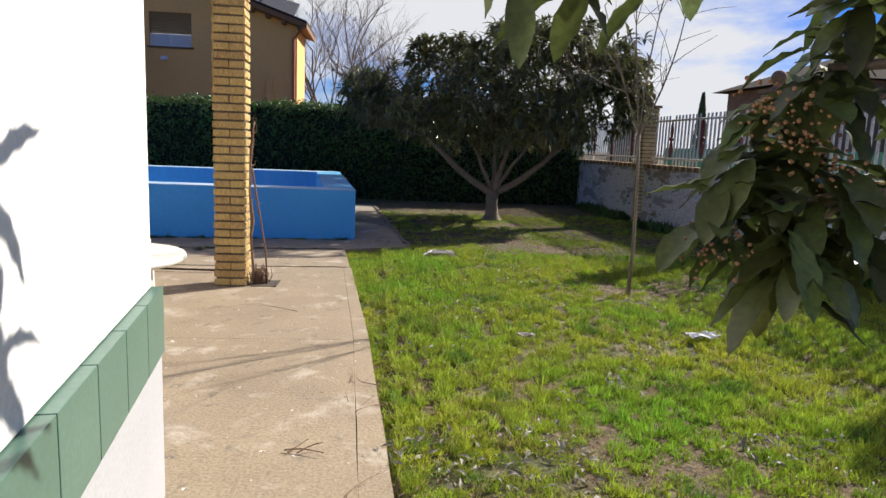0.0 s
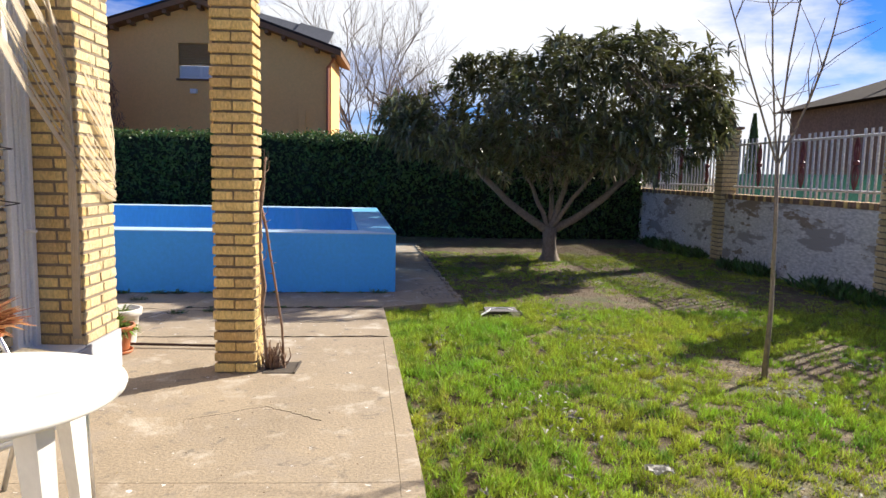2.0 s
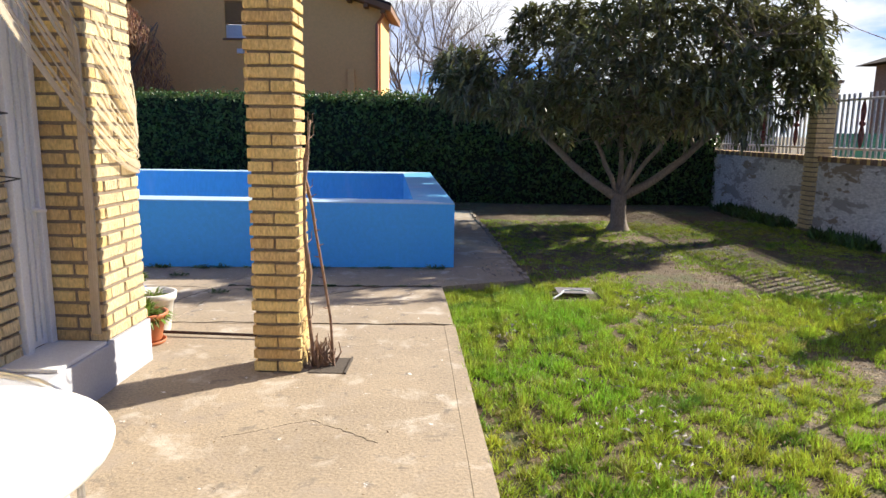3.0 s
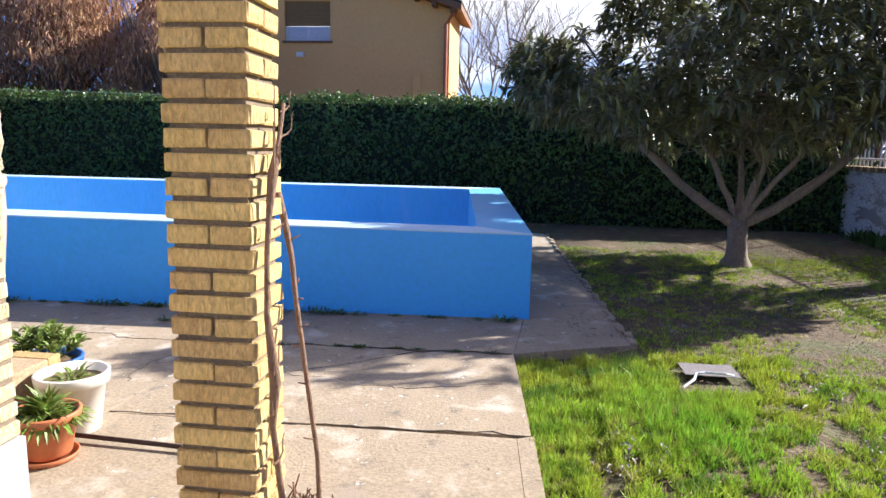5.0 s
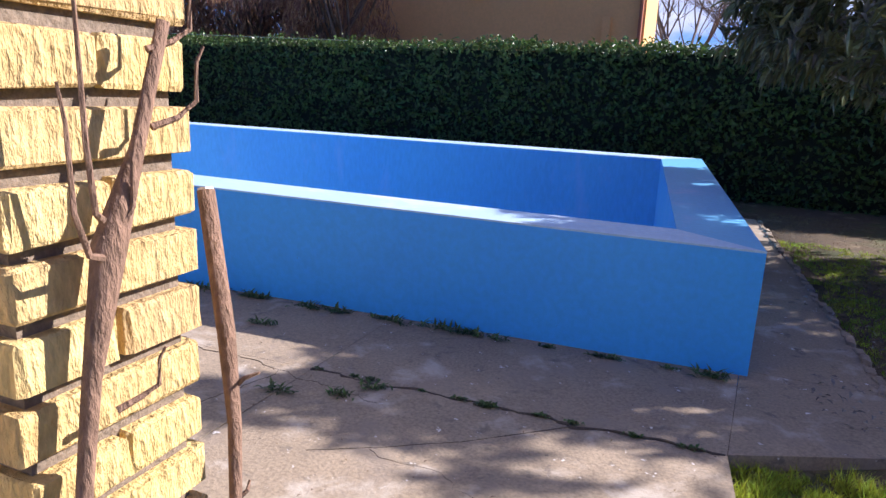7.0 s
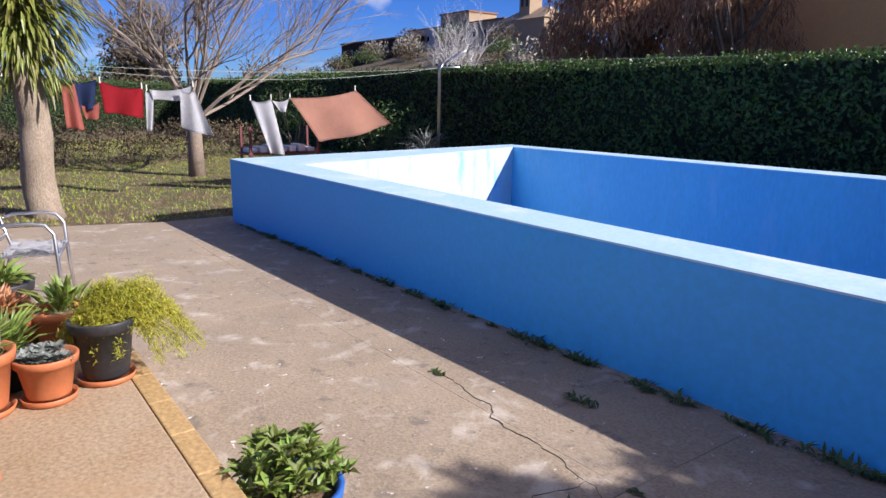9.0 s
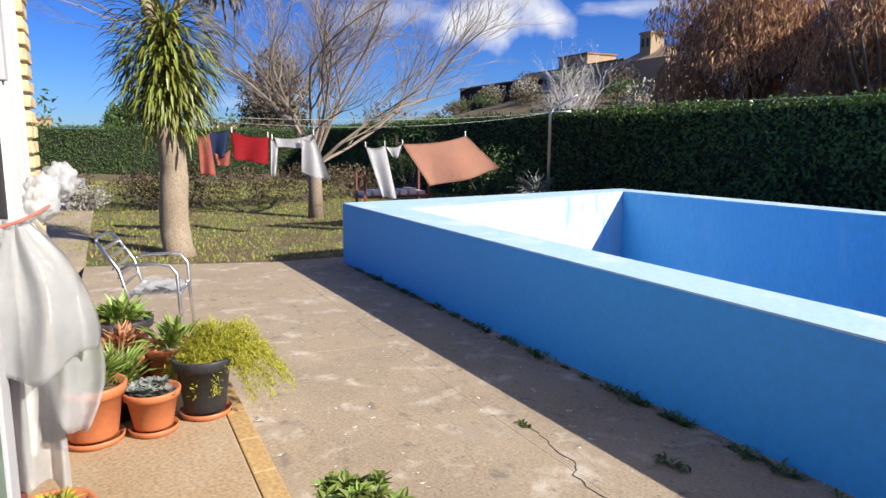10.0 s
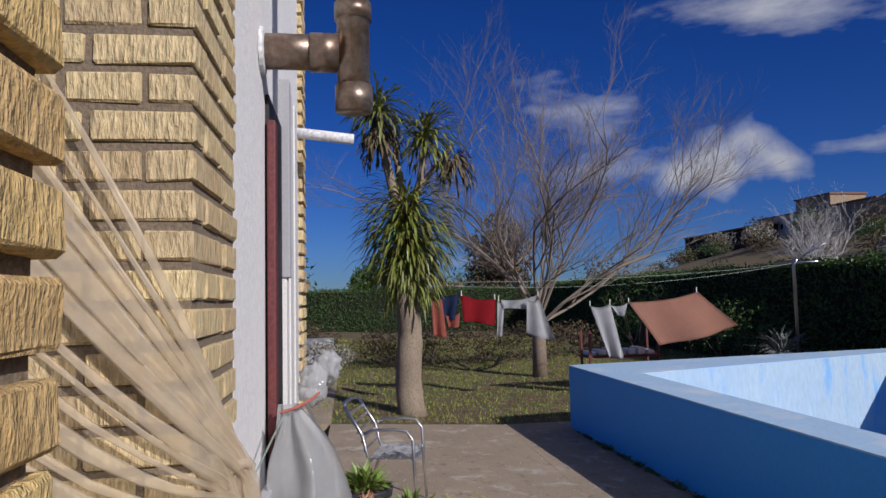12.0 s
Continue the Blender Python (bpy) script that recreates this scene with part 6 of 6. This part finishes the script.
LEAF_SHAPES = []
for k in range(5):
    bm = bmesh.new()
    big_leaf(bm, (0, 0, 0), (1, 0, 0), (0, 0, 1), 0.20 + 0.022 * k, 0.070 + 0.008 * ((k * 2) % 5))
    LEAF_SHAPES.append(mesh_of("leaf", bm, LOQUAT_NEAR, True))
for tip in tips[0:2] + tips[3:10] + [tips[2]] + tips[10:]:
    n = 8 if tip.x < 2.05 else 26
    for k in range(n):
        a = k * 2.4 + random.uniform(-0.3, 0.3)
        w = Vector((math.cos(a), math.sin(a) * 0.9, random.uniform(-1.0, 0.35))).normalized()
        side = w.cross(Vector((0, 0, 1))).normalized()
        nor = side.cross(w)
        at = tip + Vector((random.uniform(-0.08, 0.08), random.uniform(-0.08, 0.08), random.uniform(-0.14, 0.14)))
        ob = new("leaf", random.choice(LEAF_SHAPES))
        ob.parent = near
        ob.matrix_world = Matrix((( w.x, -side.x, nor.x, at.x), (w.y, -side.y, nor.y, at.y), (w.z, -side.z, nor.z, at.z), (0, 0, 0, 1)))
bm = bmesh.new()
for c in ((2.25, 2.42, 1.52), (2.35, 2.42, 1.42), (2.15, 2.5, 1.12), (2.45, 2.45, 1.35)):
    for _ in range(45):
        q = Vector(c) + Vector((random.gauss(0, 0.045), random.gauss(0, 0.045), random.gauss(0, 0.04)))
        bmesh.ops.create_icosphere(bm, subdivisions=1, radius=random.uniform(0.004, 0.008), matrix=Matrix.Translation(q))
tagged(part("bud_cluster", bm, BROWN, near, "rusty brown flower buds"), kind="stuff")

# ---- lawn ----
def lawn(n, x0, x1, y0, y1, h0, h1, mat, thresh, name, label, width=0.007, seed=0, tall=None):
    r = np.random.default_rng(seed)
    p = np.stack([r.uniform(x0, x1, n), r.uniform(y0, y1, n)], 1)
    edge = np.interp(p[:, 1], (2.3, 5.3, 8.17, 9.53), (1.33, 1.16, 0.93, 0.80))
    keep = (p[:, 0] > edge - 0.015 + 0.07 * r.random(n) ** 2) & (p[:, 0] < 6.7)
    keep &= ~((p[:, 1] > 9.62) & (p[:, 0] < 1.72 - 0.08 * (p[:, 1] - 9.9)))
    clumps = np.array([noise.noise(Vector((a * 9, b * 9, seed + 11))) + 0.6 * noise.noise(Vector((a * 21, b * 21, seed + 12))) for a, b in p])
    keep &= clumps > -0.12
    keep &= (np.abs(p[:, 0] - 2.06) > 0.24) | (np.abs(p[:, 1] - 9.28) > 0.24)
    v = np.array([0.8 * noise.noise(Vector((a * 0.75, b * 0.75, seed))) + 0.55 * noise.noise(Vector((a * 2.6, b * 2.6, seed + 3))) + 0.55 * noise.noise(Vector((a * 7, b * 7, seed + 6))) for a, b in p])
    keep &= v > thresh + 0.30 * r.random(n)
    if tall is not None:
        keep &= tall(p)
    p, v, clumps = p[keep], v[keep], clumps[keep]
    z = np.array([sheet_z(a, b) for a, b in p])
    w = np.stack([r.normal(0, 0.5, len(p)), r.normal(0, 0.5, len(p)), np.ones(len(p))], 1)
    me = leaves_mesh(name, mat, np.column_stack([p, z - 0.005]), w, r.normal(0, 1, (len(p), 3)) + np.array([0, 0, 0.01]), r.uniform(h0, h1, len(p)) * (0.6 + 0.4 * np.clip(v - thresh, 0, 1)) * (0.55 + 1.3 * np.clip(clumps + 0.25, 0, 1)), width, segs=1)
    return tagged(new(name, me), label, "grass", kind="stuff")


lawn(560000, 0.8, 6.6, 1.2, 9.5, 0.028, 0.08, GRASS, -0.60, "grass", "short bright green patchy lawn grass", 0.008, 1)
lawn(110000, 0.8, 6.6, 0.5, 17.0, 0.02, 0.05, GRASS_DRY, -0.12, "dry_grass", "dry straw-coloured grass between the green", 0.006, 2)
lawn(150000, 1.0, 6.6, 9.3, 15.0, 0.02, 0.055, GRASS, -0.32, "grass", "sparse lawn grass under the loquat tree", 0.008, 3)
lawn(120000, 0.8, 2.9, 6.4, 9.75, 0.035, 0.085, GRASS, -0.75, "tall_grass", "taller lush grass tufts along the terrace edge", 0.008, 4, lambda p: (p[:, 0] < 1.1 + 0.55 * (p[:, 1] - 6.8)) & (p[:, 1] > 8.0 - 0.9 * (p[:, 0] < 1.2)))
lawn(190000, 0.9, 5.0, 0.9, 4.2, 0.015, 0.045, GRASS, -0.55, "grass", "low thin grass over the near soil", 0.006, 9)
n = 80000
r = np.random.default_rng(5)
p = np.column_stack([r.uniform(-30, -9.3, n), r.uniform(5.0, 17.8, n)])
z = np.array([sheet_z(a, b) for a, b in p])
h = n // 2
me = leaves_mesh("grass", GRASS, np.column_stack([p, z])[:h], np.column_stack([r.normal(0, 0.5, (h, 2)), np.ones(h)]), r.normal(0, 1, (h, 3)), r.uniform(0.03, 0.07, h), 0.014, segs=1)
tagged(new("grass", me), "short lawn around the palm and bare tree", "grass", kind="stuff")
me = leaves_mesh("dry_grass", GRASS_DRY, np.column_stack([p + r.normal(0, 0.1, p.shape), z])[::2], np.column_stack([r.normal(0, 0.6, (n, 2)), np.ones(n)])[::2], r.normal(0, 1, (n, 3))[::2], r.uniform(0.03, 0.06, n)[::2], 0.014, segs=1)
tagged(new("dry_grass", me), "dry straw grass around the palm", "grass", kind="stuff")
n = 16000
p = np.column_stack([r.uniform(0.95, 6.5, n), r.uniform(1.0, 16.0, n)])
p = p[(p[:, 0] > 1.25 - 0.042 * (p[:, 1] - 4.0)) & ~((p[:, 1] > 9.62) & (p[:, 0] < 1.72 - 0.08 * (p[:, 1] - 9.9)))]
z = np.array([sheet_z(a, b) for a, b in p]) + 0.02
me = leaves_mesh("leaf_litter", LITTER, np.column_stack([p, z]), np.column_stack([r.normal(0, 1, (len(p), 2)), r.normal(0, 0.2, len(p))]), np.tile((0, 0.1, 1.0), (len(p), 1)), r.uniform(0.012, 0.042, len(p)), 0.013)
tagged(new("leaf_litter", me), "dead brown leaves scattered over the lawn", "leaves", kind="stuff")
n = 420
p = np.column_stack([r.uniform(-4.0, 1.1, n), r.uniform(2.5, 9.9, n)])
p = p[(p[:, 0] < 1.1 - 0.04 * (p[:, 1] - 4.0)) & ~((p[:, 0] < -1.0) & (p[:, 1] < 8.1))]
z = np.array([ground_z(a, b) for a, b in p]) + 0.006
me = leaves_mesh("terrace_litter", LITTER, np.column_stack([p, z]), np.column_stack([r.normal(0, 1, (len(p), 2)), r.normal(0, 0.1, len(p))]), np.tile((0, 0.1, 1.0), (len(p), 1)), r.uniform(0.008, 0.028, len(p)), 0.008)
tagged(new("terrace_litter", me), "tiny dry leaves and bits on the concrete", "leaves", kind="stuff")
p = np.column_stack([r.uniform(1.2, 5.6, 9000), r.uniform(2.0, 12.5, 9000)])
p = p[np.array([noise.noise(Vector((a * 1.3, b * 1.3, 21))) + 0.4 * noise.noise(Vector((a * 4, b * 4, 22))) > 0.30 for a, b in p])]
z = np.array([sheet_z(a, b) for a, b in p]) + r.uniform(0.02, 0.05, len(p))
me = leaves_mesh("dry_leaves", PALE_LEAF, np.column_stack([p, z]), np.column_stack([r.normal(0, 1, (len(p), 2)), r.normal(0, 0.35, len(p))]), np.column_stack([r.normal(0, 0.5, (len(p), 2)), np.ones(len(p))]), r.uniform(0.03, 0.085, len(p)), r.uniform(0.012, 0.026, len(p)))
tagged(new("dry_leaves", me), "pale grey curled dead leaves in patches on the lawn", "leaves", kind="stuff")
# weeds along the pool foot and in the joints
weeds = []
for k in range(46):
    x = -8.4 + 9.2 * k / 45 + random.uniform(-0.12, 0.12)
    weeds.append((x, 10.44, 0.03 + 0.05 * random.random()))
weeds += [(-1.3 + 0.21 * k + random.uniform(-0.08, 0.08), 9.52, 0.012 + 0.02 * random.random()) for k in range(10)]
weeds += [(-2.0, 10.0, 0.07), (-1.3, 9.2, 0.06), (-0.9, 9.45, 0.06), (-1.0, 9.3, 0.05), (-0.3, 9.5, 0.03), (-2.75, 9.6, 0.03)]
wp, ww, wlen = [], [], []
for x, y, h in weeds:
    for _ in range(34):
        a = random.random() * math.tau
        wp.append((x + random.gauss(0, h * 0.8), y - abs(random.gauss(0, h * 0.4)), ground_z(x, y)))
        ww.append((math.cos(a), math.sin(a) - 0.4, random.uniform(0.3, 1.0)))
        wlen.append(h * random.uniform(0.5, 1.2))
me = leaves_mesh("weeds", HEDGE, wp, ww, np.tile((0, 0.1, 1.0), (len(wp), 1)), np.array(wlen), 0.018)
tagged(new("weeds", me), "small dark weeds growing along the pool foot", "weeds", kind="stuff")

n = 2600
y = r.uniform(5.5, 17.0, n)
p = np.column_stack([wall_x(y) - 0.06 - 0.35 * r.random(n) ** 2, y, np.zeros(n)])
p[:, 2] = [sheet_z(a, b) for a, b in p[:, :2]]
keep = np.array([noise.noise(Vector((0, b * 0.9, 2))) > -0.12 for b in y])
me = leaves_mesh("weeds", HEDGE, p[keep], np.column_stack([r.normal(-0.2, 0.5, (keep.sum(), 2)), np.ones(keep.sum())]), r.normal(0, 1, (keep.sum(), 3)), r.uniform(0.08, 0.26, keep.sum()), 0.05)
tagged(new("weeds", me), "dark weeds along the foot of the boundary wall", "weeds", kind="stuff")

# bits on the ground
def crumpled(name, at, size, mat, label, cat):
    bm = bmesh.new()
    bmesh.ops.create_grid(bm, x_segments=8, y_segments=8, size=1)
    for v in bm.verts:
        v.co = Vector((v.co.x * size[0], v.co.y * size[1], size[2] * (0.4 + noise.noise(Vector((v.co.x * 1.7 + at[0], v.co.y * 1.7 + at[1], 0))))))
    bmesh.ops.solidify(bm, geom=bm.faces[:], thickness=0.004)
    ob = solid(name, bm, mat, label, cat)
    ob.location = at
    return ob


crumpled("paper_scrap", (3.66, 5.36, 0.03), (0.11, 0.06, 0.04), PAPER, "crumpled white paper lying in the grass", "litter")
crumpled("leaf_pile", (2.3, 5.35, 0.03), (0.06, 0.04, 0.03), SILVER, "small pale crumpled leaf in the grass", "litter")
crumpled("stone_plate", (2.06, 9.36, -0.005), (0.17, 0.12, 0.004), SHADED_STONE, "flat grey stone slab lying in the grass", "stone")
bm = bmesh.new()
tube(bm, ((1.80, 8.90, 0.03), (1.88, 8.99, 0.05), (1.92, 9.11, 0.05), (1.98, 9.14, 0.05), (2.10, 9.13, 0.05), (2.16, 9.17, 0.03)), 0.008, 6)
solid("plant_tie", bm, PAPER, "short white cord beside the stone slab", "litter")
bm = bmesh.new()
branch(bm, (0.80, 3.55, 0.01), (0.98, 3.50, 0.02), 0.004, 0.002, 0.1, 4, 5)
branch(bm, (0.82, 3.53, 0.01), (0.90, 3.62, 0.03), 0.004, 0.002, 0.1, 3, 5)
branch(bm, (0.86, 3.52, 0.01), (0.97, 3.58, 0.03), 0.004, 0.002, 0.1, 3, 5)
solid("twig", bm, BARK_VINE, "small dry twig lying on the concrete", "twig")
bm = bmesh.new()
tube(bm, ((-1.25, 7.75, 0.012), (-0.35, 7.70, 0.010)), 0.012, 6)
solid("iron_bar", bm, RUST, "thin dark iron bar lying across the terrace", "bar")
for k in range(9):
    x, y = 1.16 + random.uniform(-0.1, 0.15), 2.9 + 2.6 * random.random()
    bm = bmesh.new()
    branch(bm, (x, y, 0.01), (x + random.uniform(-0.12, 0.14), y + random.uniform(-0.1, 0.25), 0.02), 0.0028, 0.001, 0.2, 5, 4)
    solid("dry_runner", bm, BARK_VINE, "thin dry plant runner along the terrace edge", "twig", group="dry runners")

# rough kerb stones along the strip beside the pool
stones = []
for k in range(4):
    bm = boxed((-0.03, -0.06, -0.05), (0.03, 0.06, 0.018), 0.010)
    for v in bm.verts:
        v.co += Vector([0.014 * noise.noise(v.co * 18 + Vector((k * 3, i * 5, 0))) for i in range(3)])
    stones.append(mesh_of("kerb_stone", bm, CONCRETE))
for k in range(38):
    y = 9.98 + 0.163 * k
    x = 1.66 - 0.082 * (y - 9.9)
    ob = new("kerb_stone", stones[k % 4])
    ob.parent = pavement
    ob.location = (x + random.uniform(-0.015, 0.02), y, ground_z(x, y) + random.uniform(-0.012, 0.012))
    ob.rotation_euler = (radians(random.uniform(-6, 6)), radians(random.uniform(-8, 8)), radians(random.uniform(-8, 14)))
